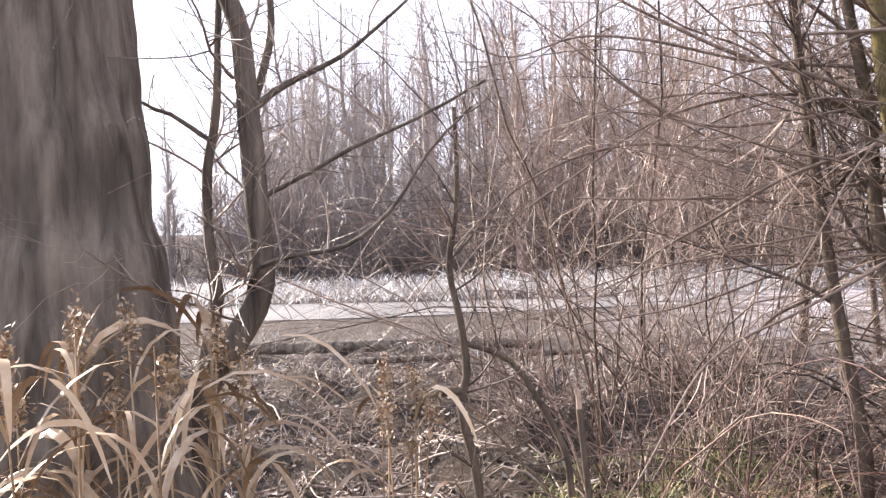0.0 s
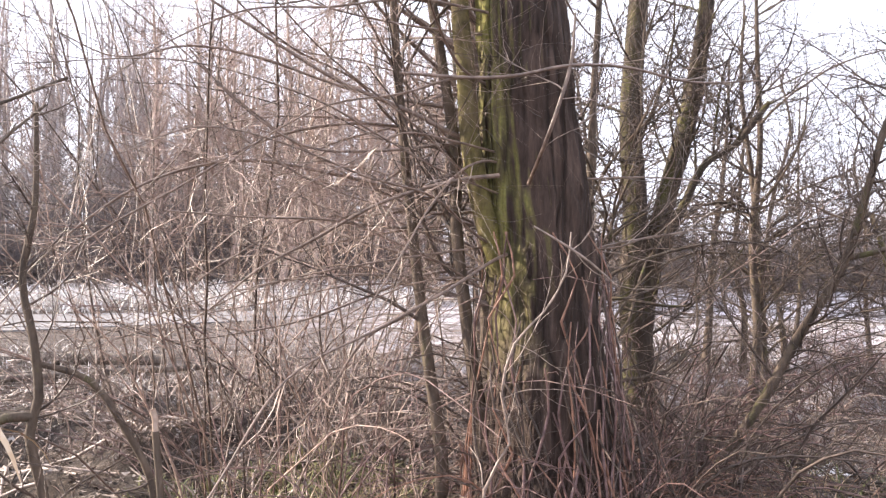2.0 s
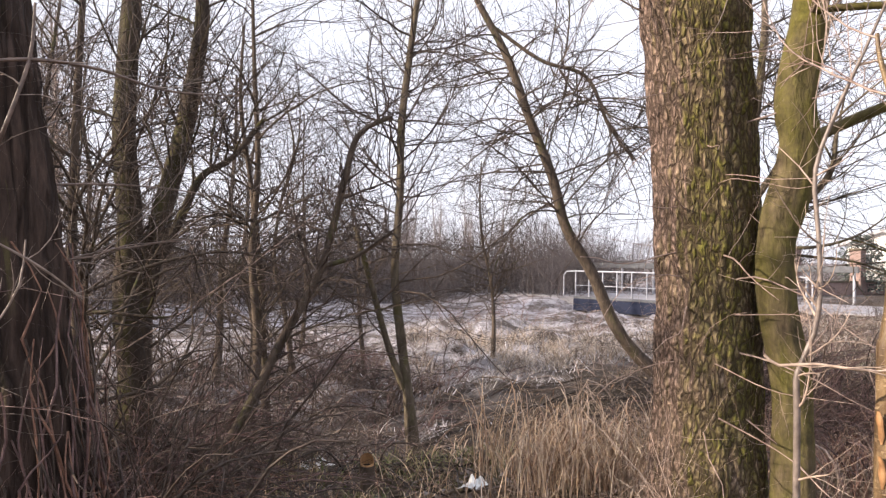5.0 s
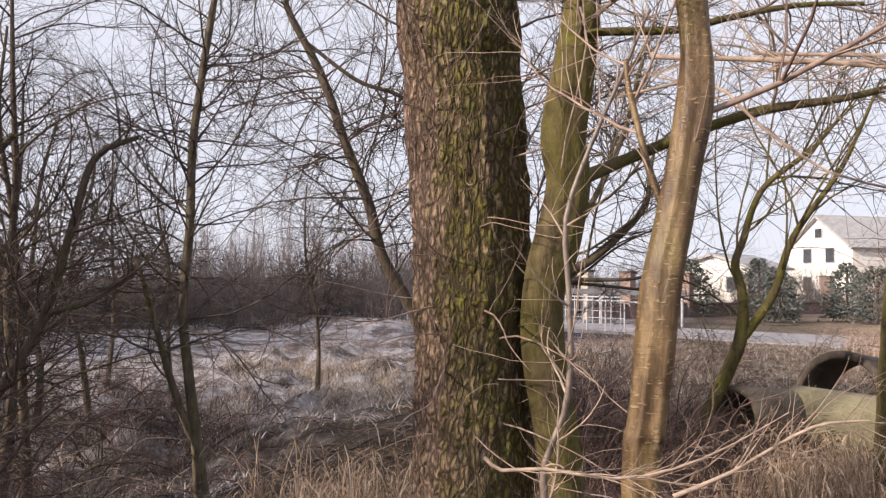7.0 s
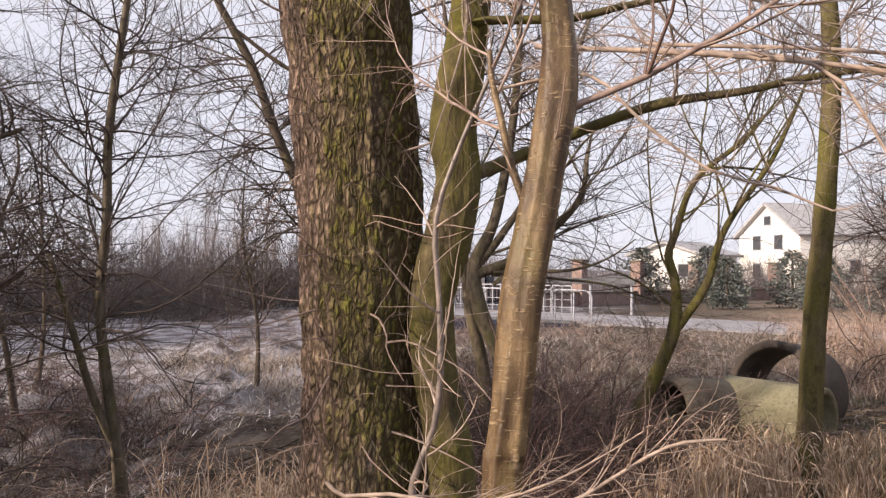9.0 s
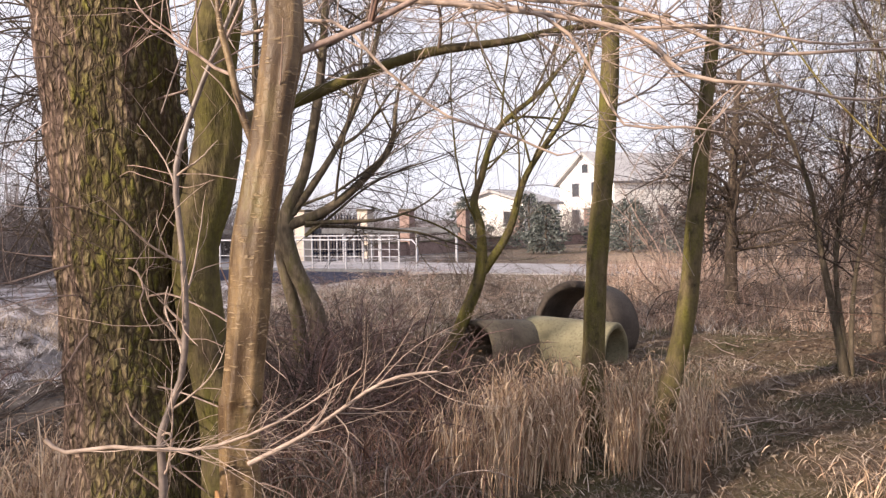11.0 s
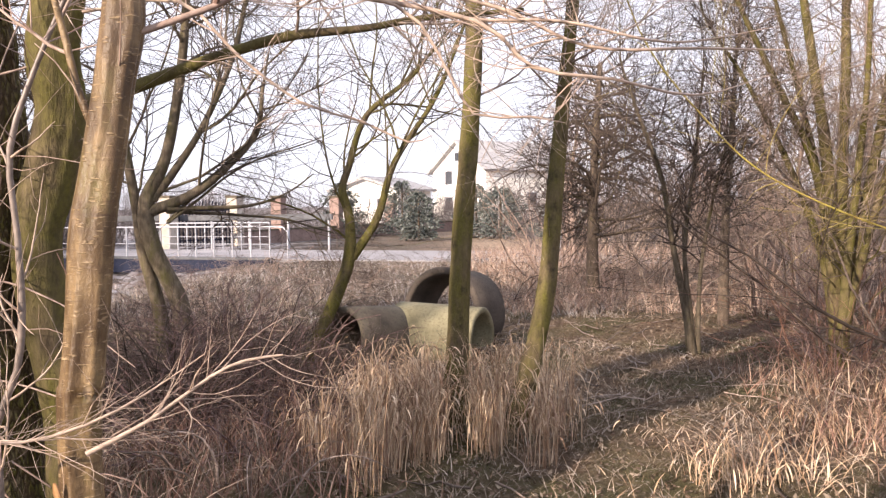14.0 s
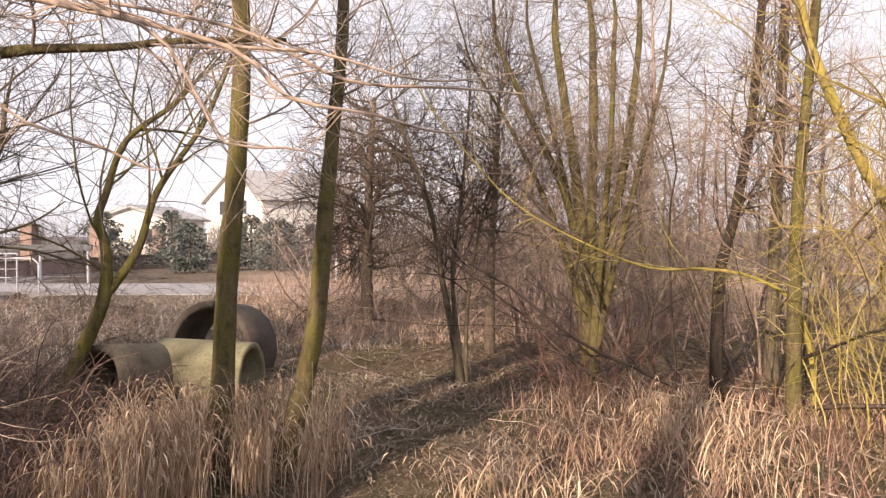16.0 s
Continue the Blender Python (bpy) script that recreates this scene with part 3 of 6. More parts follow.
tree("old_willow", "thick grey-brown trunk of an old leaning willow", [[(-1.27, 2.62, 2.20, 0.292), (-1.24, 2.61, 1.85, 0.292), (-1.20, 2.60, 1.49, 0.301), (-1.17, 2.59, 1.14, 0.327), (-1.18, 2.58, 0.87, 0.354)]], BARK_GREY, TWIG_GREY, 1, 7.0,
     shoots(30, 1.2, 200, 0.5), sides=72, furrow=0.03, freq=4.0, step=0.025)
tree("forked_shrub_tree", "small bare tree with a crooked dark stem beside the willow", [[(-0.75, 3.02, 2.30, 0.035), (-0.71, 3.02, 2.17, 0.037), (-0.69, 3.01, 1.89, 0.041), (-0.67, 3.00, 1.58, 0.043), (-0.66, 3.00, 1.27, 0.047), (-0.73, 2.99, 1.11, 0.049), (-0.82, 2.99, 0.99, 0.053), (-0.88, 2.98, 0.87, 0.057)], [(-0.80, 3.08, 2.31, 0.012), (-0.82, 3.06, 1.90, 0.016), (-0.86, 3.06, 1.69, 0.018), (-0.86, 3.05, 1.42, 0.019), (-0.83, 3.04, 1.23, 0.021), (-0.87, 3.04, 1.07, 0.025), (-0.90, 3.03, 0.86, 0.029)]], BARK_GREY, TWIG_GREY, 2, 3.6,
     shoots(34, 0.7, 220, 0.3, 0.008, n3=300), sides=14, limbs=[[(-0.69, 3.01, 1.88, 0.016), (-0.60, 3.02, 1.96, 0.014), (-0.48, 3.02, 2.02, 0.011), (-0.35, 3.02, 2.08, 0.009), (-0.23, 3.02, 2.17, 0.007), (-0.10, 3.02, 2.28, 0.005)], [(-0.67, 3.00, 1.58, 0.011), (-0.63, 3.00, 1.59, 0.010), (-0.45, 3.01, 1.68, 0.009), (-0.32, 3.01, 1.75, 0.008), (-0.08, 3.01, 1.85, 0.006), (0.17, 3.02, 1.98, 0.005)], [(-0.71, 2.99, 1.23, 0.011), (-0.65, 2.90, 1.33, 0.009), (-0.52, 2.90, 1.37, 0.008), (-0.34, 2.90, 1.40, 0.008), (-0.18, 2.90, 1.52, 0.007), (-0.04, 2.91, 1.72, 0.005), (0.11, 2.91, 1.87, 0.004)], [(-0.62, 3.13, 2.32, 0.013), (-0.62, 3.12, 2.19, 0.015), (-0.65, 3.12, 2.07, 0.016), (-0.69, 3.11, 1.94, 0.017)][::-1], [(-0.83, 3.01, 1.79, 0.010), (-0.97, 3.01, 1.89, 0.008), (-1.08, 3.01, 1.94, 0.006), (-1.17, 3.02, 2.11, 0.004)]])
tree("crooked_sapling", "thin crooked dark sapling with a sawn side stump", [[(0.06, 3.47, 1.95, 0.008), (0.06, 3.45, 1.57, 0.012), (0.02, 3.45, 1.29, 0.014), (0.06, 3.44, 1.06, 0.016), (0.08, 3.43, 0.84, 0.018), (0.05, 3.43, 0.70, 0.019), (0.09, 3.42, 0.52, 0.020), (0.12, 3.42, 0.32, 0.021)]], BARK_DARK, TWIG_DARK, 3, 2.3,
     shoots(16, 0.45, 90, 0.2, 0.006), limbs=[[(0.07, 3.43, 0.77, 0.019), (-0.03, 3.43, 0.77, 0.019), (-0.09, 3.43, 0.74, 0.019), (-0.14, 3.43, 0.69, 0.020)], [(0.07, 3.44, 0.97, 0.012), (0.26, 3.44, 0.89, 0.013), (0.39, 3.43, 0.69, 0.014), (0.48, 3.42, 0.50, 0.015), (0.50, 3.42, 0.32, 0.016)]])
ivy = tree("ivy_trunk_tree", "thick ridged trunk with yellow-green moss and hanging stems", [[(2.18, 3.55, 2.59, 0.218), (2.21, 3.53, 2.04, 0.240), (2.27, 3.50, 1.50, 0.265), (2.32, 3.47, 0.96, 0.279), (2.34, 3.45, 0.47, 0.340), (2.34, 3.44, 0.19, 0.395)]], BARK_IVY, TWIG_GREY, 4, 9.0,
     shoots(90, 0.9, 1050, 0.4, 0.007, up=-0.01, n3=1200, l3=0.18), sides=110, limb_mat=TWIG_MID, furrow=0.026, freq=9.0, step=0.022, limbs=[[(1.44, 3.26, 2.16, 0.006), (1.73, 3.16, 2.15, 0.008), (1.93, 3.10, 2.17, 0.008), (2.14, 3.03, 2.22, 0.008), (2.39, 2.95, 2.22, 0.007), (2.66, 2.87, 2.17, 0.005), (2.98, 2.77, 2.19, 0.003)], [(2.06, 3.58, 1.91, 0.014), (1.95, 3.61, 1.93, 0.012), (1.67, 3.70, 2.07, 0.011), (1.36, 3.81, 2.20, 0.010), (1.10, 3.89, 2.35, 0.008), (0.75, 4.01, 2.58, 0.006)], [(1.99, 3.38, 1.76, 0.011), (1.79, 3.45, 1.73, 0.009), (1.47, 3.55, 1.62, 0.008), (1.17, 3.64, 1.44, 0.007), (0.95, 3.70, 1.31, 0.006), (0.75, 3.76, 1.13, 0.004)], [(2.15, 3.76, 2.07, 0.012), (1.91, 3.84, 2.13, 0.010), (1.47, 3.98, 2.20, 0.008), (1.04, 4.12, 2.34, 0.007), (0.71, 4.23, 2.39, 0.006), (0.38, 4.33, 2.32, 0.004), (0.11, 4.42, 2.43, 0.003)], [(2.08, 3.57, 1.88, 0.010), (1.93, 3.62, 1.93, 0.008), (1.54, 3.74, 1.88, 0.007), (1.20, 3.85, 1.89, 0.006), (0.89, 3.95, 2.09, 0.005), (0.68, 4.02, 2.33, 0.004)], [(2.20, 3.84, 1.62, 0.011), (1.92, 3.93, 1.59, 0.008), (1.59, 4.03, 1.64, 0.006), (1.22, 4.15, 1.79, 0.005), (0.83, 4.28, 2.05, 0.004)], [(2.10, 3.30, 1.72, 0.010), (2.05, 3.05, 1.92, 0.009), (2.14, 3.03, 2.22, 0.008), (2.16, 3.03, 2.45, 0.005)]] + arching(41, 34, (2.2, 3.55), 1.0, 3.6, 110, 235, 2.1, 0.0075, 0.35, 0.10) + arching(42, 12, (2.3, 3.5), 1.2, 3.2, -60, 60, 1.3, 0.0075, 0.4, 0.1))
tree("spreading_thorn", "bare tree with long drooping limbs tangled beside the mossy trunk", [[(2.45, 4.75, 3.4, 0.035), (2.52, 4.68, 2.4, 0.045), (2.56, 4.62, 1.4, 0.052), (2.60, 4.60, 0.5, 0.06)]], BARK_DARK, TWIG_RED, 60, 4.6,
     shoots(210, 0.8, 2300, 0.36, 0.007, up=-0.01, n3=2400, l3=0.17), sides=12, limb_mat=TWIG_MID,
     limbs=arching(61, 22, (2.56, 4.62), 1.0, 3.5, 125, 215, 2.9, 0.014, 0.40, 0.10) + arching(62, 18, (2.56, 4.62), 0.9, 2.4, 140, 235, 2.2, 0.010, 0.15, 0.10))
tree("pale_whip", "thin pale whip arching before the mossy trunk", [[(1.66, 2.83, 0.49, 0.007), (1.75, 2.80, 0.67, 0.005), (1.72, 2.82, 0.86, 0.005), (1.77, 2.81, 1.06, 0.005), (1.88, 2.77, 1.19, 0.004), (1.96, 2.75, 1.34, 0.004), (1.98, 2.75, 1.50, 0.003)][::-1]], TWIG_GREY, TWIG_GREY, 40, 0, shoots(14, 0.4, 60, 0.15, 0.004), category="shrub", limbs=[[(1.84, 2.80, 1.52, 0.003), (1.97, 2.75, 1.44, 0.005), (2.07, 2.72, 1.37, 0.004), (2.17, 2.69, 1.28, 0.003)]])
me = stem_mesh("mossy_stem", [(1.80, 3.62, 4.2, 0.015), (1.82, 3.57, 3.3, 0.034)] + [(1.85, 3.55, 2.56, 0.042), (1.88, 3.54, 2.29, 0.045), (1.91, 3.52, 1.90, 0.048), (1.99, 3.48, 1.50, 0.053)] + [(2.10, 3.42, 1.15, 0.035), (2.22, 3.45, 0.95, 0.02)], BARK_GREEN, 14, 0.05, 0.12)
me.transform(Matrix.Translation(-Vector(ivy.location)))
part("mossy_stem", me, ivy, "yellow-green mossy side stem")
g = np.random.default_rng(45)
for i in range(64):
    # bare stems that climb close against the thick trunk
    an, z, line, top = radians(g.uniform(150, 340)), -0.1, [], g.uniform(0.5, 1.7)
    while z < top:
        r = 0.40 - 0.085 * min(z, 1.5) + 0.02 + abs(g.normal(0, 0.025))
        line.append((2.34 - 0.05 * z + r * math.cos(an), 3.44 + 0.04 * z + r * math.sin(an), z, 0.009 * g.uniform(0.4, 1.0) * (1.1 - 0.6 * z / top)))
        an, z = an + g.normal(0, 0.17), z + 0.2
    me = stem_mesh("climbing_stem", line[::-1], (TWIG_WINE, TWIG_RUST, TWIG_DARK)[i % 3], 6, 0.08)
    me.transform(Matrix.Translation(-Vector(ivy.location)))
    part("climbing_stem", me, ivy)
tree("dark_side_stem", "slender dark stem behind the thick trunk", [[(1.66, 3.93, 2.64, 0.020), (1.70, 3.90, 2.07, 0.023), (1.76, 3.87, 1.50, 0.026), (1.83, 3.84, 0.93, 0.029), (1.91, 3.80, 0.36, 0.034)], [(1.81, 3.78, 2.61, 0.025), (1.92, 3.73, 1.92, 0.028), (1.93, 3.71, 1.50, 0.031), (2.00, 3.68, 0.94, 0.033), (2.08, 3.64, 0.38, 0.039)]], BARK_DARK, TWIG_DARK, 6, 4.2, shoots(34, 0.9, 240, 0.4), sides=10)
tree("twin_stem_tree", "bare tree with two mossy dark stems", [[(4.22, 5.34, 3.23, 0.077), (4.17, 5.33, 2.38, 0.086), (4.21, 5.30, 1.73, 0.094), (4.19, 5.29, 1.09, 0.107), (4.25, 5.26, 0.45, 0.129), (4.21, 5.26, -0.20, 0.171)], [(4.75, 5.17, 3.24, 0.060), (4.62, 5.19, 2.46, 0.077), (4.46, 5.23, 1.82, 0.081), (4.34, 5.25, 1.31, 0.086), (4.25, 5.26, 0.66, 0.099)]], BARK_TWIN, TWIG_DARK, 7, 5.2,
     shoots(60, 1.1, 700, 0.5, 0.014, n3=900, l3=0.2, coarse=1.3), sides=16, limbs=[[(5.34, 5.07, 2.61, 0.022), (5.07, 5.15, 2.26, 0.026), (4.82, 5.22, 2.09, 0.030), (4.65, 5.27, 1.74, 0.035), (4.48, 5.31, 1.39, 0.039)][::-1]])
tree("bowed_hazel", "thin bowed dark hazel stem leaning over the marsh edge", [[(4.50, 3.04, 2.34, 0.012), (4.34, 3.18, 2.21, 0.018), (4.27, 3.25, 1.85, 0.021), (4.18, 3.34, 1.36, 0.025), (4.01, 3.50, 0.92, 0.027), (3.86, 3.64, 0.50, 0.028), (3.50, 3.97, 0.02, 0.032)]], BARK_DARK, TWIG_DARK, 8, 0,
     shoots(40, 0.7, 300, 0.35, 0.008, n3=300, coarse=1.3), limbs=[[(4.19, 3.33, 1.39, 0.016), (4.33, 3.19, 1.45, 0.014), (4.44, 3.10, 1.54, 0.012), (4.51, 3.03, 1.61, 0.009)]])
tree("young_ash", "slim straight young tree with grey-green bark", [[(7.08, 4.73, 4.00, 0.030), (7.03, 4.78, 3.44, 0.034), (6.98, 4.83, 2.77, 0.038), (6.98, 4.84, 2.04, 0.040), (6.95, 4.87, 1.31, 0.042), (7.00, 4.82, 0.65, 0.047), (7.06, 4.77, 0.09, 0.053), (7.12, 4.72, -0.80, 0.064)]], BARK_OLIVE, TWIG_DARK, 9, 6.0,
     shoots(85, 1.5, 1000, 0.45, 0.012, up=0.0, spread=70, n3=700, coarse=1.7), sides=12, limbs=[[(6.65, 5.14, 1.75, 0.022), (6.77, 5.03, 1.20, 0.028), (6.90, 4.91, 0.59, 0.033), (7.03, 4.80, 0.14, 0.039)][::-1]])
tree("leaning_alder", "bare alder with a slanting grey stem", [[(8.86, 5.11, 4.55, 0.039), (9.06, 4.81, 3.88, 0.049), (9.22, 4.58, 3.13, 0.054), (9.37, 4.35, 2.45, 0.059), (9.47, 4.21, 1.84, 0.064), (9.65, 3.95, 1.30, 0.069), (9.80, 3.72, 0.69, 0.073), (9.99, 3.44, 0.25, 0.078), (10.29, 2.98, -0.19, 0.088)]], BARK_DARK, TWIG_DARK, 10, 5.5,
     shoots(120, 1.8, 1500, 0.5, 0.013, up=-0.02, spread=70, t0=0.3, n3=1400, l3=0.2, coarse=1.7), sides=12, limbs=[[(8.96, 4.95, 4.25, 0.022), (9.28, 4.47, 3.85, 0.024), (9.58, 4.01, 3.65, 0.024), (9.74, 3.78, 3.07, 0.022), (9.91, 3.53, 2.66, 0.019)]])
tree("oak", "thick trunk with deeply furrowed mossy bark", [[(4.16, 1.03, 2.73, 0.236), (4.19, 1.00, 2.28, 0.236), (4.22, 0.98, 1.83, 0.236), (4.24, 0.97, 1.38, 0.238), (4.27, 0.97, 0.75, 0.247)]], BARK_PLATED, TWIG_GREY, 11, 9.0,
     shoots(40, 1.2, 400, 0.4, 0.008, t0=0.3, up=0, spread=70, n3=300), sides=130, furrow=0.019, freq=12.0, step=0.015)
SPROUT = arching(43, 30, (4.15, 0.98), 0.7, 2.7, 120, 290, 0.8, 0.0045, 0.0, 0.04)
tree("oak_sprout", "thin pale sunlit shoots sprouting from the furrowed trunk", [SPROUT[0][::-1]], TWIG_RED, TWIG_RED, 44, 0, shoots(44, 0.3, 150, 0.14, 0.005), rooted=False, category="branch", limbs=SPROUT[1:])
tree("algae_stem_tree", "slender tree with bulging yellow-green stem", [[(4.17, 0.51, 2.67, 0.072), (4.17, 0.54, 2.41, 0.078), (4.16, 0.58, 2.14, 0.089), (4.17, 0.56, 1.97, 0.084), (4.17, 0.60, 1.76, 0.091), (4.15, 0.65, 1.55, 0.080), (4.17, 0.65, 1.29, 0.084), (4.20, 0.61, 1.02, 0.082), (4.21, 0.59, 0.81, 0.084)]], BARK_GREEN, TWIG_GREY, 12, 5.5,
     shoots(30, 1.0, 300, 0.5, 0.010, t0=0.5, n3=300), sides=32, rough=0.08, furrow=0.010, freq=3.0, step=0.05, limbs=[[(4.17, 0.56, 1.97, 0.027), (4.44, 0.54, 2.03, 0.028), (4.63, 0.39, 2.13, 0.025), (4.70, 0.15, 2.23, 0.023), (4.76, -0.10, 2.31, 0.021), (4.83, -0.40, 2.35, 0.016), (4.89, -0.64, 2.40, 0.014), (4.99, -1.07, 2.45, 0.009)], [(4.17, 0.52, 2.52, 0.018), (4.10, 0.43, 2.51, 0.016), (4.21, 0.16, 2.52, 0.015), (4.27, 0.01, 2.56, 0.013), (4.37, -0.23, 2.61, 0.011), (4.47, -0.46, 2.62, 0.008)]])
TORN_BARK = twig_mat("torn_bark", (0.30, 0.15, 0.06), (0.50, 0.30, 0.15))
cherry = tree("cherry_tree", "smooth golden-brown cherry stem with ringed bark", [[(3.26, -0.01, 2.31, 0.042), (3.28, -0.02, 2.10, 0.050), (3.27, -0.00, 1.92, 0.049), (3.27, 0.03, 1.75, 0.050), (3.26, 0.06, 1.58, 0.052), (3.26, 0.08, 1.40, 0.052), (3.26, 0.10, 1.22, 0.050), (3.26, 0.11, 1.08, 0.050)]], BARK_GOLD, TWIG_RED, 13, 5.0,
     shoots(24, 0.9, 240, 0.45, 0.010, t0=0.5, n3=300), sides=36, rough=0.10, furrow=0.010, freq=3.4, step=0.035, limbs=[[(3.33, 0.17, 2.19, 0.007), (3.32, 0.16, 2.11, 0.008), (3.32, 0.14, 2.03, 0.009), (3.31, 0.11, 1.91, 0.010), (3.31, 0.09, 1.85, 0.010), (3.31, 0.06, 1.77, 0.010)][::-1]])
# torn bark hanging from the cherry stem
g = np.random.default_rng(46)
for i in range(9):
    an, z, s = radians(g.uniform(150, 260)), g.uniform(0.3, 1.0), g.uniform(0.01, 0.03)
    c = np.array([3.26 + 0.055 * math.cos(an), 0.11 + 0.055 * math.sin(an), z]) - np.array(cherry.location)
    o, side = np.array([math.cos(an), math.sin(an), 0.0]), np.array([-math.sin(an), math.cos(an), 0.0])
    rows = []
    for k in range(5):
        p = c + o * 0.012 * k * k / 16 * g.uniform(0.5, 2) + np.array([0, 0, s * (k - 2)])
        w = 0.012 * (0.4, 1.0, 0.9, 1.0, 0.5)[k] * g.uniform(0.6, 1.2)
        rows += [p - side * w, p + side * w, p - side * w + o * 0.004, p + side * w + o * 0.004]
    f = [(4 * k + a, 4 * k + b, 4 * k + 4 + b, 4 * k + 4 + a) for k in range(4) for a, b in ((0, 1), (3, 2), (1, 3), (2, 0))]
    part("torn_bark", mesh_of("torn_bark", rows, f, TORN_BARK), cherry, "torn orange-brown bark strip")
for i, line in enumerate([[(3.73, 0.28, 2.18, 0.005), (3.75, 0.01, 2.21, 0.005), (3.75, -0.15, 2.06, 0.005), (3.76, -0.33, 1.92, 0.004), (3.76, -0.51, 1.86, 0.004), (3.77, -0.64, 1.80, 0.003), (3.77, -0.71, 1.82, 0.002)], [(3.85, 0.18, 2.33, 0.008), (3.88, -0.33, 2.27, 0.008), (3.90, -0.84, 2.17, 0.007), (3.90, -1.01, 2.03, 0.006), (3.91, -1.26, 1.99, 0.005), (3.93, -1.51, 1.94, 0.004), (3.94, -1.74, 2.00, 0.003)], [(3.95, 0.22, 2.36, 0.008), (3.99, -0.49, 2.28, 0.007), (4.00, -0.81, 2.20, 0.006), (4.02, -1.12, 2.19, 0.005), (4.03, -1.46, 2.12, 0.004), (4.06, -1.81, 2.17, 0.004)], [(3.87, -0.16, 2.29, 0.007), (3.89, -0.60, 2.22, 0.006), (3.89, -0.75, 2.03, 0.005), (3.88, -0.83, 1.89, 0.004), (3.89, -1.00, 1.88, 0.004), (3.90, -1.11, 1.86, 0.003)], [(4.07, -0.11, 2.37, 0.007), (4.11, -0.84, 2.28, 0.006), (4.12, -1.21, 2.13, 0.006), (4.14, -1.58, 2.12, 0.005), (4.16, -1.94, 2.11, 0.004)]]):
    line = line[:-1] + [(*line[-1][:3], 0.001)]
    tree("overhanging_shoot", "pale pinkish bare shoot hanging from the cherry crown", [line], TWIG_PALE, TWIG_PALE, 80 + i, 0, [dict(n=22, length=0.42, k=8, up=0.0, spread=35, wander=0.12, ratio=0.6, rmax=0.0035, tip=0.15), dict(n=130, length=0.12, **{**FINE, "rmax": 0.0018})], sides=6, rooted=False, category="branch", group="overhanging shoots")
tree("bare_vine", "pale grey woody vine climbing beside the trunks", [[(3.57, 0.15, 2.40, 0.0048), (3.54, 0.24, 2.17, 0.0060), (3.52, 0.31, 2.00, 0.0072), (3.50, 0.38, 1.78, 0.0084), (3.50, 0.37, 1.56, 0.0084), (3.49, 0.36, 1.36, 0.0096), (3.49, 0.38, 1.20, 0.0096), (3.47, 0.43, 1.06, 0.0108), (3.47, 0.43, 0.92, 0.0120)]], VINE_BARK, TWIG_PALE, 14, 0, shoots(14, 0.3, 60, 0.15, 0.005), category="vine")
tree("low_bramble_branch", "pale bare shoot arching low in front of the trunks", [[(3.05, -0.00, 1.11, 0.0061), (3.08, -0.12, 1.17, 0.0049), (3.10, -0.25, 1.26, 0.0037), (3.12, -0.32, 1.29, 0.0037), (3.13, -0.40, 1.30, 0.0024)][::-1], [(2.98, 0.43, 1.17, 0.0049), (2.99, 0.39, 1.14, 0.0049), (3.01, 0.29, 1.15, 0.0049), (3.03, 0.13, 1.14, 0.0037), (3.06, -0.00, 1.17, 0.0037), (3.08, -0.12, 1.23, 0.0024), (3.10, -0.24, 1.31, 0.0012)][::-1]], TWIG_PALE, TWIG_PALE, 15, 0,
     [dict(n=40, length=0.26, k=8, up=0.03, spread=40, wander=0.13, ratio=0.5, rmax=0.003, tip=0.15), dict(n=150, length=0.09, **{**FINE, "rmax": 0.0016})], category="shrub", sides=7, rooted=False)
tree("spreading_maple", "bare tree with several mossy limbs forking low", [[(10.63, 2.20, 4.15, 0.041), (10.58, 2.28, 3.18, 0.052), (10.51, 2.45, 2.22, 0.062), (10.45, 2.68, 1.64, 0.088), (10.45, 2.59, 1.12, 0.093), (10.47, 2.34, 0.54, 0.103), (10.45, 2.28, -0.11, 0.119)], [(10.53, 2.81, 1.58, 0.057), (10.52, 2.75, 1.12, 0.068), (10.52, 2.60, 0.53, 0.078), (10.52, 2.51, -0.12, 0.089)]], BARK_OLIVE, TWIG_DARK, 16, 7.0,
     shoots(64, 2.0, 1100, 0.7, 0.020, up=0.02, spread=52, n3=1200, l3=0.2, coarse=1.7), sides=14, limbs=[[(10.75, 1.34, 3.36, 0.008), (10.72, 1.42, 2.91, 0.021), (10.69, 1.49, 2.46, 0.036), (10.62, 1.81, 2.08, 0.047), (10.54, 2.20, 1.76, 0.057), (10.45, 2.64, 1.58, 0.067)][::-1], [(10.79, 1.37, 4.59, 0.013), (10.74, 1.53, 4.14, 0.023), (10.68, 1.73, 3.30, 0.031), (10.59, 2.06, 2.53, 0.036), (10.52, 2.38, 2.02, 0.047), (10.46, 2.61, 1.71, 0.052)][::-1]] + arching(47, 4, (10.45, 2.45), 1.0, 1.8, -125, -40, 2.6, 0.026, 0.6, -0.05))
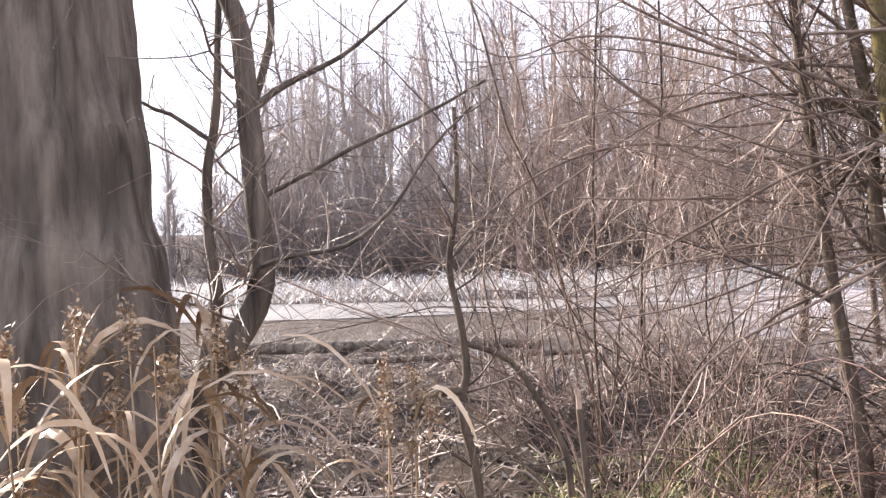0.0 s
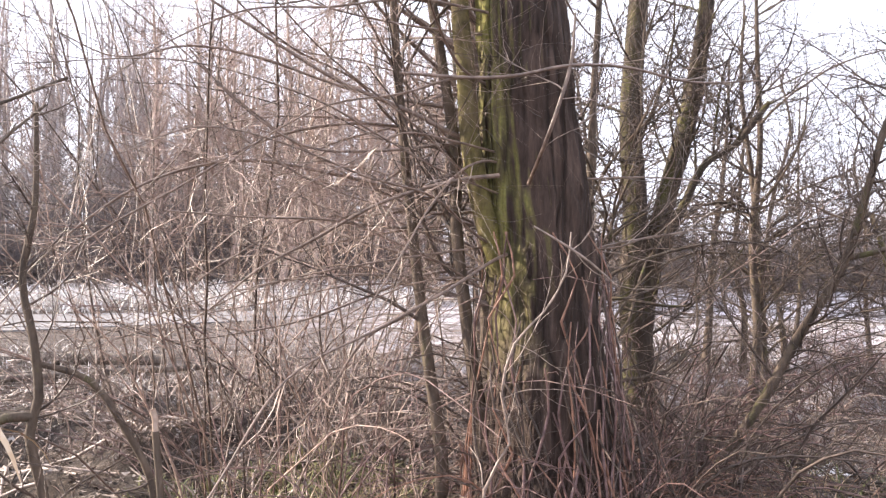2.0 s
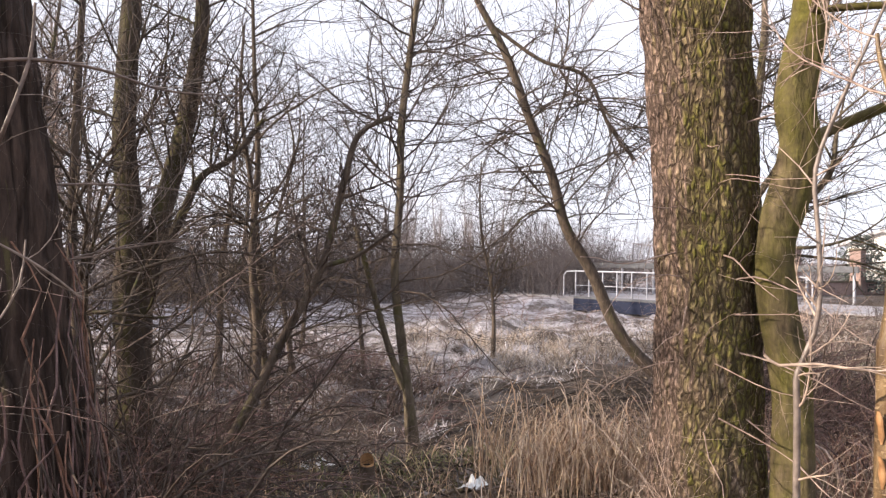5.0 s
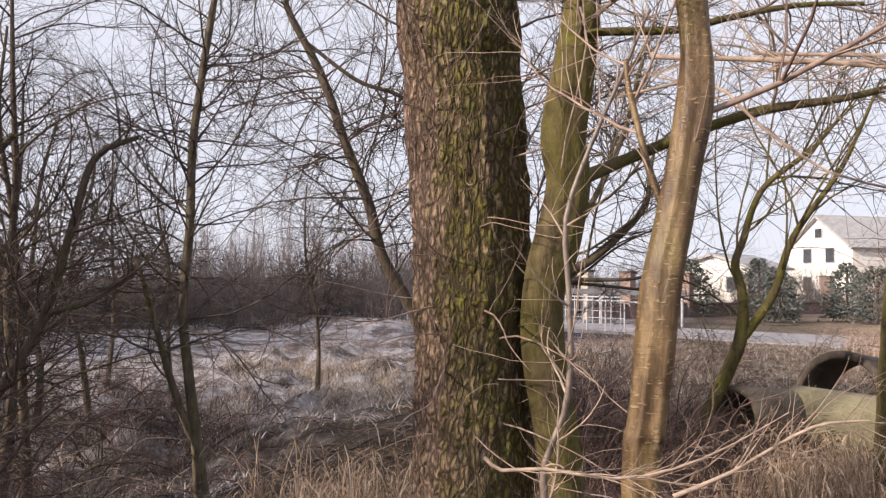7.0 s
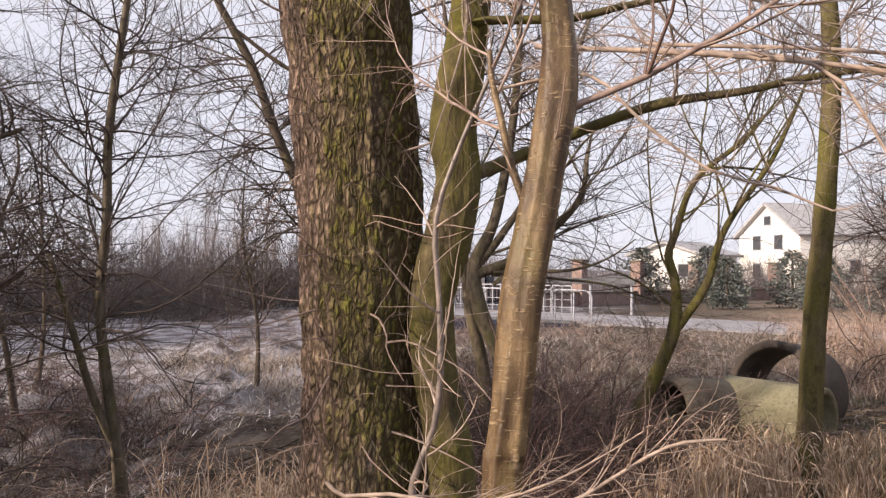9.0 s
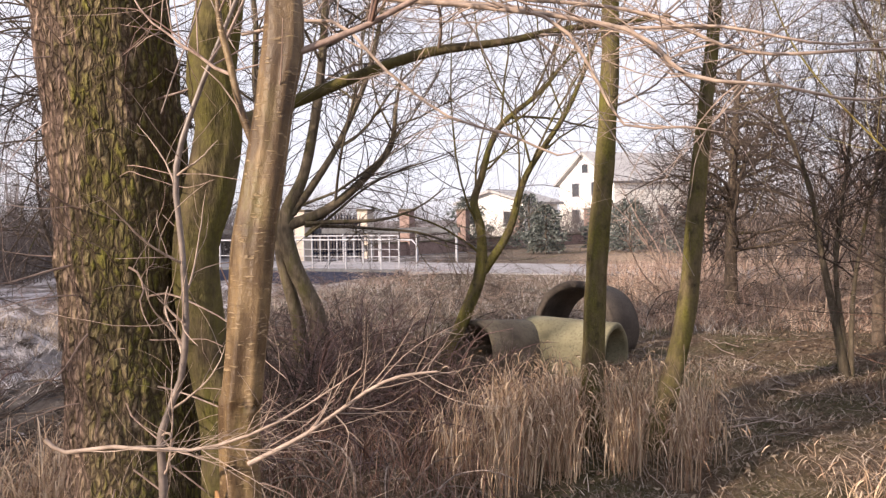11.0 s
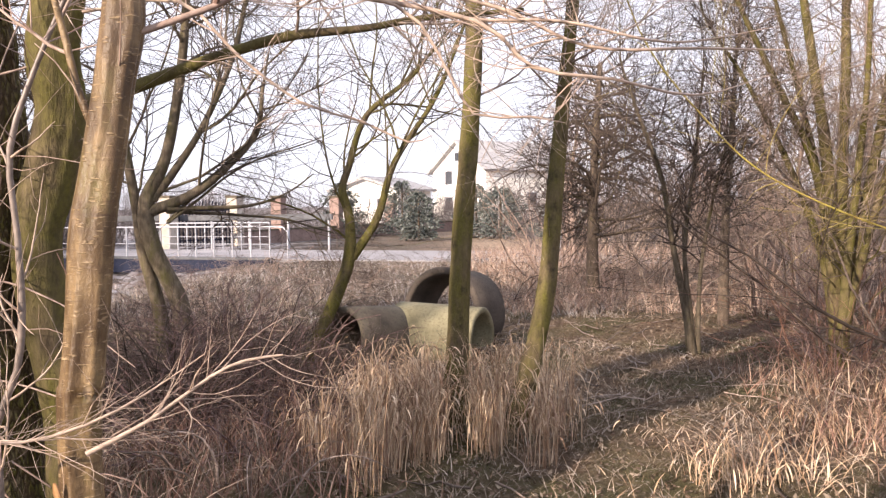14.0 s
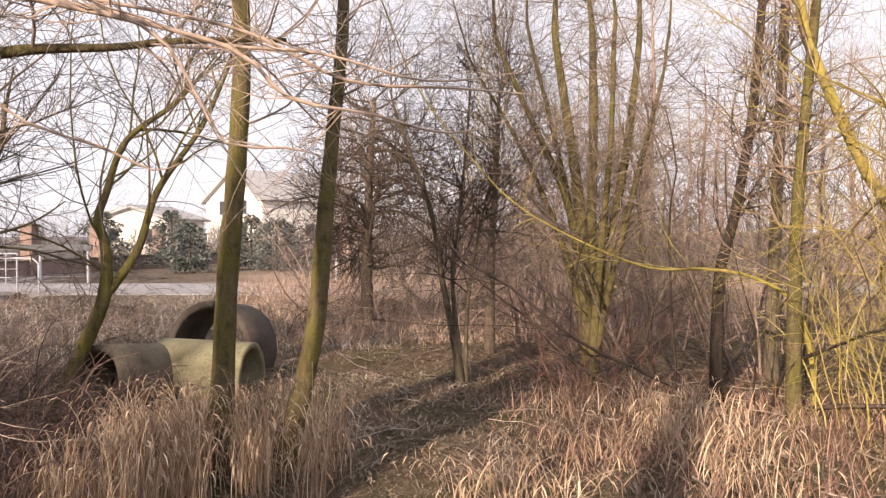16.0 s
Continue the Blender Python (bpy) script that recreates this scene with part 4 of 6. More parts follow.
tree("forked_maple", "bare tree forking into two arms beside the concrete pipes", [[(10.37, -0.57, 3.35, 0.010), (10.30, -0.27, 2.97, 0.023), (10.20, 0.20, 2.56, 0.031), (10.15, 0.39, 2.02, 0.038), (10.13, 0.46, 1.78, 0.043), (10.13, 0.39, 1.48, 0.051), (10.11, 0.40, 1.06, 0.066), (10.08, 0.52, 0.71, 0.069), (10.03, 0.70, 0.29, 0.076), (9.98, 0.91, -0.18, 0.087)]], BARK_GREEN, TWIG_DARK, 17, 4.6,
     shoots(26, 1.9, 300, 0.7, 0.016, spread=44, up=0.06, n3=220, l3=0.25, coarse=1.6), sides=14, limbs=[[(10.44, -0.90, 3.67, 0.009), (10.39, -0.75, 3.26, 0.018), (10.33, -0.51, 2.72, 0.025), (10.24, -0.09, 2.07, 0.033), (10.18, 0.10, 1.48, 0.043), (10.12, 0.37, 1.06, 0.051)][::-1]])
tree("pole_tree", "straight slim trunk with olive-green bark among straw grass", [[(7.84, -0.91, 3.14, 0.065), (7.81, -0.90, 2.71, 0.067), (7.77, -0.86, 2.06, 0.073), (7.72, -0.79, 1.29, 0.082), (7.67, -0.75, 0.55, 0.089), (7.63, -0.71, -0.18, 0.099)]], BARK_GREEN, TWIG_GREY, 18, 7.0,
     shoots(30, 1.0, 300, 0.45, 0.010, t0=0.4, n3=300), sides=24, furrow=0.005, freq=4.0)
tree("slanting_pole_tree", "slim olive-green trunk slanting out of straw grass", [[(7.64, -1.64, 3.07, 0.046), (7.60, -1.57, 2.45, 0.052), (7.55, -1.50, 1.82, 0.060), (7.50, -1.42, 1.00, 0.068), (7.46, -1.31, 0.50, 0.075), (7.41, -1.14, -0.12, 0.083)]], BARK_GREEN, TWIG_GREY, 19, 7.0,
     shoots(30, 1.0, 300, 0.45, 0.010, t0=0.4, n3=300), sides=24, furrow=0.005, freq=4.0)
tree("thorn_tree", "dark low tree with a dense crooked crown", [[(15.75, -3.21, 3.99, 0.038), (15.66, -3.10, 2.56, 0.067), (15.57, -3.03, 1.14, 0.091), (15.48, -3.03, -0.43, 0.105)]], BARK_DARK, TWIG_DARK, 20, 4.6,
     shoots(70, 1.6, 900, 0.7, 0.03, up=0.0, spread=75, t0=0.3, n3=1200, l3=0.35, coarse=1.7), sides=10)
tree("slim_hazel", "slim multi-stemmed bare hazel", [[(10.31, -2.52, 3.06, 0.012), (10.28, -2.70, 2.51, 0.021), (10.25, -2.93, 1.84, 0.027), (10.21, -3.04, 1.12, 0.033), (10.17, -3.16, 0.45, 0.041), (10.15, -3.24, -0.09, 0.049)], [(10.29, -3.37, 2.93, 0.010), (10.25, -3.27, 2.02, 0.016), (10.21, -3.17, 1.30, 0.021), (10.20, -3.16, 0.93, 0.025), (10.17, -3.22, 0.33, 0.029)], [(10.27, -3.73, 2.62, 0.008), (10.23, -3.51, 1.84, 0.015), (10.20, -3.34, 0.99, 0.021), (10.17, -3.29, 0.33, 0.027)]], BARK_OLIVE, TWIG_DARK, 21, 4.0,
     shoots(110, 1.2, 1300, 0.5, 0.010, n3=1500, l3=0.25, coarse=1.7), sides=10)
HAZEL = [(9.92, -3.61, 3.62, 0.018), (9.87, -4.00, 2.75, 0.025), (9.83, -4.34, 1.99, 0.032), (9.78, -4.50, 1.12, 0.043), (9.74, -4.55, 0.31, 0.054)][-1][:2]
tree("big_hazel", "tall many-stemmed mossy hazel fanning from one base", [[(9.92, -3.61, 3.62, 0.0243), (9.87, -4.00, 2.75, 0.0338), (9.83, -4.34, 1.99, 0.0432), (9.78, -4.50, 1.12, 0.0580), (9.74, -4.55, 0.31, 0.0729)], [(9.91, -4.25, 3.73, 0.0392), (9.87, -4.35, 2.97, 0.0486), (9.83, -4.46, 2.16, 0.0580), (9.79, -4.53, 1.24, 0.0675), (9.74, -4.56, 0.31, 0.0729)], [(9.90, -4.68, 3.72, 0.0392), (9.86, -4.67, 2.85, 0.0486), (9.82, -4.63, 1.99, 0.0540), (9.78, -4.62, 1.12, 0.0635), (9.74, -4.59, 0.31, 0.0729)], [(9.79, -5.18, 3.69, 0.0338), (9.75, -5.05, 2.78, 0.0432), (9.71, -4.87, 1.87, 0.0486), (9.67, -4.69, 1.01, 0.0580), (9.64, -4.56, 0.33, 0.0675)], [(10.01, -3.35, 3.41, 0.0121), (9.97, -3.75, 2.76, 0.0216), (9.93, -4.15, 1.94, 0.0324), (9.88, -4.46, 1.06, 0.0446), (9.84, -4.58, 0.30, 0.0594)], [(9.67, -5.40, 3.32, 0.0189), (9.64, -5.17, 2.54, 0.0284), (9.60, -4.93, 1.75, 0.0365), (9.57, -4.70, 0.96, 0.0446), (9.54, -4.54, 0.34, 0.0567)], [(10.12, -4.03, 3.78, 0.0203), (10.07, -4.26, 2.83, 0.0270), (10.02, -4.47, 1.88, 0.0351), (9.97, -4.60, 0.99, 0.0446), (9.94, -4.65, 0.28, 0.0554)], [(9.70, -4.84, 3.67, 0.0243), (9.65, -4.78, 2.65, 0.0284), (9.61, -4.68, 1.81, 0.0365), (9.57, -4.58, 0.96, 0.0446), (9.54, -4.52, 0.34, 0.0567)]], BARK_GREEN, TWIG_GREY, 22, 5.5,
     shoots(240, 1.1, 3400, 0.5, 0.010, spread=62, up=0.02, n3=3200, l3=0.2, coarse=1.7), sides=10, limbs=arching(44, 15, HAZEL, 0.3, 1.6, 0, 360, 1.5, 0.009, 1.0, 0.06))
tree("slim_birch", "slim dark bare tree at the edge of the rusty grass", [[(12.39, -4.39, 3.23, 0.030), (12.34, -4.32, 2.11, 0.045), (12.30, -4.25, 1.36, 0.056), (12.24, -4.20, 0.17, 0.067)]], BARK_DARK, TWIG_DARK, 23, 4.8, shoots(40, 1.2, 400, 0.5, 0.014, n3=500, l3=0.25, coarse=1.7), sides=10)
tree("dark_alder", "slim dark crooked alder", [[(8.46, -5.80, 3.86, 0.0368), (8.46, -5.69, 2.77, 0.0428), (8.49, -5.52, 1.79, 0.0488), (8.51, -5.38, 1.25, 0.0532), (8.51, -5.34, 0.54, 0.0615)]], BARK_BLACK, TWIG_DARK, 24, 6.0, shoots(40, 1.1, 500, 0.5, 0.012, n3=500, l3=0.2, coarse=1.7), sides=10)
tree("pale_alder", "slim olive alder stem", [[(9.28, -6.66, 4.14, 0.049), (9.27, -6.59, 2.92, 0.058), (9.26, -6.53, 1.69, 0.064), (9.25, -6.47, 0.47, 0.073)]], BARK_OLIVE, TWIG_RED, 25, 6.5, shoots(40, 1.1, 500, 0.5, 0.012, n3=500, l3=0.2, coarse=1.7), sides=10)
tree("pale_alder", "slim olive alder stem", [[(7.46, -5.62, 3.58, 0.038), (7.47, -5.50, 2.39, 0.045), (7.47, -5.44, 1.68, 0.052), (7.46, -5.41, 0.72, 0.062)]], BARK_GREEN, TWIG_RED, 26, 6.0, shoots(40, 1.1, 500, 0.5, 0.012, n3=500, l3=0.2, coarse=1.7), sides=10)
tree("yellow_elder", "sunlit shrub with yellow-green arching stems", [[(7.49, -5.48, 3.58, 0.039), (7.48, -5.55, 3.24, 0.043), (7.41, -5.78, 2.67, 0.046), (7.34, -6.01, 2.14, 0.047), (7.25, -6.32, 1.58, 0.054), (7.20, -6.50, 0.72, 0.060), (7.16, -6.53, -0.24, 0.069)], [(8.11, -4.31, 1.34, 0.009), (7.97, -4.89, 1.30, 0.013), (7.86, -5.27, 1.23, 0.016), (7.77, -5.62, 1.02, 0.020), (7.74, -5.76, 0.67, 0.024), (7.70, -5.81, 0.18, 0.027), (7.70, -5.81, -0.62, 0.033)]], BARK_YELLOW, TWIG_YELLOW, 27, 5.0,
     shoots(90, 1.7, 800, 0.6, 0.011, n3=900, l3=0.25, coarse=1.4), sides=12, category="shrub",
     limbs=arching(48, 14, (7.17, -6.45), 0.3, 2.4, 60, 240, 2.2, 0.017, 0.9, 0.07))


# ---------------------------------------------------------------- shrubs and far woods
def shrub(name, label, at, seed, stems, height, spread, twig, n1, n2, r=0.007, group="", arch=0.0, sides=4, far=False, low=0.2):
    """A many-stemmed bare shrub standing at (x, y)."""
    g = np.random.default_rng(seed)
    x, y = at
    ax, ay = g.normal(0, spread * 0.25, (2, stems))
    an = np.arctan2(ay, ax) + g.normal(0, 0.5, stems)
    tilt = np.abs(g.normal(0, 0.5, stems)) + 0.05
    d = np.stack([np.cos(an) * np.sin(tilt), np.sin(an) * np.sin(tilt), np.cos(tilt)], -1)
    L = height * g.uniform(0.5, 1.15, stems)
    p = [np.stack([ax, ay, ground_z(x + ax, y + ay) - gz(x, y) - 0.05], -1)]
    k = 5 if far else 10
    for i in range(k - 1):
        d = unit(d + g.normal(size=(stems, 3)) * (0.16 if far else 0.12) + np.stack([np.cos(an), np.sin(an), 0 * an - 0.6], -1) * arch * i / k)
        p.append(p[-1] + d * (L / (k - 1))[:, None])
    P = np.stack(p, 1)
    R = (r * g.uniform(0.4, 1.2, stems))[:, None] * np.linspace(1, 0.3, k)[None]
    top = new(name)
    top.location = (x, y, gz(x, y))
    tagged(top, label, "shrub", group)
    if group in ("far hedge", "roadside scrub", "brambles", "red brambles", "tall scrub"):
        part("stem_clump", mesh_of("stem_clump", *tube_arrays(P, R, sides), twig), top, kind="stuff")
    else:
        for a in range(stems):
            part("stem", mesh_of("stem", *tube_arrays(P[a : a + 1], R[a : a + 1], sides), twig), top)
    P1, R1 = grow(g, [(P, R)], n1, height * 0.40, 4 if far else 8, 0.0, 55, 0.13, low, 1.0, 0.6, r * 0.6)
    v, f = tube_arrays(P1, R1, 3)
    part("branchwork", mesh_of("branchwork", v, f, twig), top, kind="stuff")
    P2, R2 = grow(g, [(P, R), (P1, R1)], n2, height * 0.17, 3 if far else 5, 0.02, 52, 0.16, low, 1.0, 0.8 if far else 0.6, max(0.0019, r * (0.7 if far else 0.33)), 0.5, kink=0.14)
    v, f = tube_arrays(P2, R2, 3)
    part("crown", mesh_of("crown", v, f, twig), top, kind="stuff")
    return top


def far_tree(seed, height, mat):
    """A slim bare tree for the far wood, at the origin."""
    g = np.random.default_rng(seed)
    line = [(0, 0, height, 0.01)]
    for i in range(1, 6):
        line.append((g.normal(0, 0.12), g.normal(0, 0.12), height * (1 - i / 5), 0.012 * height * (0.15 + 0.17 * i)))
    top = new("alder")
    tagged(top, "slim bare alder of the frosted, haze-paled wood beyond the pond", "tree", "far alders")
    part("trunk", stem_mesh("trunk", line, mat, 6, 0.6), top)
    P, R = (a[None] for a in catmull(line[::-1], 0.4))
    P1, R1 = grow(g, [(P, R)], 46, height * 0.17, 5, 0.12, 48, 0.14, 0.12, 1.0, 0.5, 0.03)
    P2, R2 = grow(g, [(P1, R1)], 420, height * 0.075, 4, 0.10, 42, 0.18, 0.1, 1.0, 0.6, 0.013, 0.5)
    part("branchwork", mesh_of("branchwork", *tube_arrays(P1, R1, 3), mat), top, kind="stuff")
    part("crown", mesh_of("crown", *tube_arrays(P2, R2, 3), mat), top, kind="stuff")
    return top


rng = random.Random(7)


def strew(protos, spots):
    """Set the first of each kind at its spot and copies at the rest: rows of x, y, size, turn."""
    n = len(protos)
    for i, (x, y, s, r) in enumerate(spots):
        m = pose(x, y, gz(x, y) - 0.08, 0, 0, r)
        if i < n:
            protos[i].matrix_basis = m @ Matrix.Scale(s, 4)
        else:
            copy_thing(protos[i % n], m).scale = (s, s, s)


def fan(n, a0, a1, d0, d1, s0, s1):
    """Spots in a ring sector; angles in degrees to the right of +y."""
    out = []
    for _ in range(n):
        a, d = radians(rng.uniform(a0, a1)), rng.uniform(d0, d1)
        out.append((d * math.sin(a), d * math.cos(a), rng.uniform(s0, s1), rng.uniform(0, 360)))
    return out


wood = [far_tree(300 + i, 9.5, TWIG_FROST_HAZE) for i in range(4)]
strew(wood, fan(150, -12, 32, 34, 54, 0.9, 1.4) + fan(40, -40, -10, 56, 90, 0.8, 1.1) + fan(60, -36, -8, 36, 64, 0.6, 0.95) + fan(60, 30, 62, 60, 110, 0.5, 0.9))
red_wood = [far_tree(310 + i, 8.0, TWIG_RED) for i in range(3)]
strew(red_wood, fan(40, 5, 32, 25, 34, 0.9, 1.4) + fan(30, 98, 135, 15, 34, 0.55, 0.9))

# low hedges behind the pond and the meadow
hedges = [shrub("hedge_shrub", "dense bare shrub of the far hedge", (0, 60 + i), 400 + i, 26, 3.0, 1.6, TWIG_HAZY_HEDGE, 130, 560, 0.02, "far hedge", sides=3, far=True) for i in range(3)]
strew(hedges, fan(54, -36, 34, 31, 40, 0.9, 1.25) + fan(74, -14, 20, 28.5, 32, 1.05, 1.45) + fan(80, 34, 69, 33, 42, 0.9, 1.25) + fan(36, 62, 100, 62, 95, 0.9, 1.4) + fan(24, 84, 102, 46, 58, 0.6, 0.95) + fan(16, 64, 77, 39, 45, 0.9, 1.15) + fan(14, 70, 84, 46, 58, 0.7, 1.0) + fan(48, 96, 135, 27, 55, 0.8, 1.3))

# the thicket between the sapling and the thick trunk
for i, (x, y, h) in enumerate([(1.5, 5.4, 3.9), (2.1, 5.9, 4.2), (2.7, 6.6, 4.4), (1.2, 7.2, 4.2), (3.2, 5.4, 3.6), (2.2, 7.6, 4.6), (1.9, 6.6, 4.6), (1.2, 5.9, 4.2), (1.7, 6.3, 4.6), (2.5, 6.9, 4.8), (1.0, 6.8, 4.4), (0.9, 8.0, 5.2), (1.6, 8.3, 5.4), (2.4, 8.6, 5.6), (3.1, 8.2, 5.4), (1.3, 7.6, 5.0), (2.8, 7.4, 5.2)]):
    shrub("thicket_shrub", "dense thicket of red-brown bare twigs", (x, y), 500 + i, 7, h * 1.1, 1.8, (TWIG_RED, TWIG_MID, TWIG_DARK, TWIG_MID)[i % 4], 66, 420, 0.009, "thicket", 0.10, low=0.34)
# arching whips tangled before the thicket
for i, (x, y, h) in enumerate([(0.9, 4.6, 2.0), (1.3, 4.4, 2.3), (1.7, 4.7, 2.2), (1.4, 5.2, 2.4), (2.0, 4.4, 1.9), (1.0, 5.3, 2.1), (1.9, 5.3, 2.4)]):
    shrub("arching_whips", "arching tangled whips before the thicket", (x, y), 700 + i, 13, h, 1.3, (TWIG_MID, TWIG_WINE, TWIG_RED, TWIG_DARK)[i % 4], 46, 170, 0.0065, "arching whips", 0.42, low=0.3)
# whips hanging and springing round the foot of the thick trunk
for i, (x, y, h) in enumerate([(2.0, 3.0, 0.9), (2.35, 2.95, 1.0), (2.7, 3.2, 1.1), (1.6, 3.5, 1.3), (3.1, 3.9, 1.2), (4.2, 4.9, 1.2), (3.7, 4.5, 1.1), (2.1, 3.05, 1.15), (2.5, 3.1, 1.25), (1.8, 3.3, 1.1), (2.85, 3.45, 1.2), (3.9, 5.0, 1.5), (4.5, 5.3, 1.4), (3.3, 4.2, 1.2)]):
    shrub("whip_shrub", "pale and red-brown whips hanging round the trunk foot", (x, y), 520 + i, 30, h, 0.7, (TWIG_WINE, TWIG_DARK, TWIG_RUST, TWIG_WINE)[i % 4], 80, 180, 0.006, "whips", 0.8)
for i, (x, y, h) in enumerate([(3.75, 0.8, 1.5), (3.5, 0.55, 1.2), (4.1, 1.55, 1.6)]):
    shrub("pale_shoots", "thin pale shoots springing before the oak", (x, y), 530 + i, 7, h, 0.5, TWIG_PALE, 36, 110, 0.0042, "pale shoots", 0.25)
# scrub at the edge of the field
for i, (x, y, h) in enumerate([(13.5, -5.5, 2.6), (15.5, -4.2, 2.6), (17, -6.5, 3), (14.5, -8, 3), (12, -8.5, 3), (10.5, -9, 3), (19, -3, 2.8), (17.5, -9.5, 3.2), (8.5, -9.5, 3.0), (20, -7, 3.2)]):
    shrub("field_shrub", "bare red-brown shrub at the edge of the field", (x, y), 540 + i, 24, h, 1.3, (TWIG_RED, TWIG_GREY)[i % 2], 110, 420, 0.018, "field shrubs")
for i, (a, d) in enumerate([(112, 18), (117, 14), (121, 10.5), (125, 12), (108, 21), (113, 22), (102, 24)]):
    shrub("tall_scrub", "tall bare scrub behind the hazel", (d * math.sin(radians(a)), d * math.cos(radians(a))), 630 + i, 18, 4.4, 1.6, (TWIG_GREY, TWIG_RED, TWIG_DARK)[i % 3], 80, 300, 0.022, "tall scrub", 0.06)
# dark tangle between the thick trunk and the twin stems
for i, (x, y, h) in enumerate([(2.9, 3.3, 1.1), (3.2, 3.8, 1.4), (3.6, 4.3, 1.5), (3.0, 4.4, 1.5), (3.5, 5.0, 1.6), (4.0, 5.0, 1.4), (2.6, 3.0, 0.9), (3.9, 4.6, 1.2), (4.5, 4.9, 1.3), (3.4, 4.4, 1.0)]):
    shrub("dark_tangle", "dark tangle of bare stems between the trunks", (x, y), 650 + i, 24, h * 1.25, 0.9, (TWIG_DARK, TWIG_DARK, TWIG_WINE)[i % 3], 90, 260, 0.012, "dark tangle", 0.35)
# brambles before the pipes and below the oak
for i, (x, y, z) in enumerate([(8.79, 0.78, 0.17), (9.11, 0.45, 0.10), (9.46, 1.14, 0.15), (9.24, 0.12, 0.08), (8.41, 0.50, 0.24), (8.56, 1.14, 0.21), (8.92, 1.61, 0.14), (8.93, 0.27, 0.14), (7.74, 1.47, 0.37), (10.16, 1.18, 0.15), (10.50, 1.91, 0.09), (9.3, 1.9, 0.1), (9.8, 2.3, 0.1), (8.2, 1.7, 0.2), (9.9, 1.6, 0.1), (8.7, 2.1, 0.1)]):
    shrub("red_bramble", "tangle of wine-red bramble stems before the pipes", (x, y), 610 + i, 32, 0.7 if y < 0.6 else (1.0, 1.4, 1.25)[i % 3], 1.0, (TWIG_WINE, TWIG_DARK)[i % 2], 120, 340, 0.009, "red brambles", 0.3)
for i, (x, y, h) in enumerate([(3.0, 3.6, 1.0), (3.4, 4.0, 1.2), (3.2, 4.7, 1.3), (3.8, 4.4, 1.2), (2.9, 3.1, 0.9), (4.6, 4.9, 1.0), (7.6, 1.4, 0.9), (8.3, 1.0, 0.8), (8.8, 0.3, 0.7), (7.2, 0.6, 0.8), (8.0, 2.2, 1.0), (6.2, 0.5, 0.8), (9.4, 1.8, 0.9), (10.5, 2.6, 1.0), (9.0, 3.2, 1.0), (6.0, 5.0, 1.2), (4.9, 5.4, 1.3), (7.0, 6.4, 1.2), (3.9, 6.2, 1.3), (5.2, 6.6, 1.2), (6.4, 7.4, 1.1), (7.8, 5.6, 0.9), (5.4, 4.2, 0.9), (4.4, 4.6, 1.1), (8.4, 7.6, 1.0), (3.4, 7.4, 1.4), (22.5, 4.5, 1.0), (21.5, 6.5, 1.0), (23, 2.5, 1.1), (24, 7.5, 1.0), (20, 8.5, 1.0), (24.5, 10.5, 1.2)]):
    shrub("bramble", "low tangle of dark red-brown bramble stems", (x, y), 560 + i, 24, h, 1.3, (TWIG_WINE, TWIG_DARK, TWIG_GREY)[i % 3], 70, 190, 0.009, "brambles", 0.8)

for i, (x, y, h) in enumerate([(9.6, 10.0, 1.0), (10.4, 9.8, 1.1), (11.0, 9.4, 0.9), (10.0, 10.8, 1.1), (11.6, 10.2, 0.9), (9.0, 10.6, 1.0), (8.4, 9.8, 1.0), (12.2, 9.6, 0.8), (7.6, 8.6, 0.9), (9.7, 6.7, 0.9), (9.2, 7.2, 1.0), (8.9, 6.5, 0.8), (8.6, 7.5, 1.0), (9.4, 6.2, 0.7), (8.2, 6.9, 0.8)]):
    shrub("marsh_bramble", "dark mound of bramble stems in the marsh", (x, y), 660 + i, 26, h, 1.5, (TWIG_DARK, TWIG_WINE, TWIG_DARK)[i % 3], 90, 260, 0.011, "brambles", 0.7)
for i, (x, y, h) in enumerate([(6.9, -5.9, 2.4), (7.7, -6.7, 2.8), (6.4, -6.3, 2.2)]):
    shrub("yellow_shoots", "sunlit yellow-green shoots of a low shrub", (x, y), 680 + i, 14, h, 1.2, TWIG_YELLOW, 90, 300, 0.010, "yellow shoots", 0.12)
shrub("hazel_suckers", "dense red-brown suckers round the hazel base", HAZEL, 590, 44, 1.5, 0.9, TWIG_RUST, 160, 600, 0.007, arch=0.2)
shrub("hazel_suckers", "dense red-brown suckers round the hazel base", (HAZEL[0] - 0.5, HAZEL[1] + 0.3), 591, 34, 1.1, 0.9, TWIG_WINE, 120, 400, 0.007, arch=0.4)

for i, (x, y) in enumerate([(20.5, 12.2), (19.6, 12.8), (21.4, 11.6), (22.0, 6.4)]):
    shrub("rusty_shrub", "small rust-red bare shrub at the meadow edge", (x, y), 595 + i, 16, 0.95, 0.9, TWIG_RUST, 60, 200, 0.009, "rusty shrubs", 0.2)

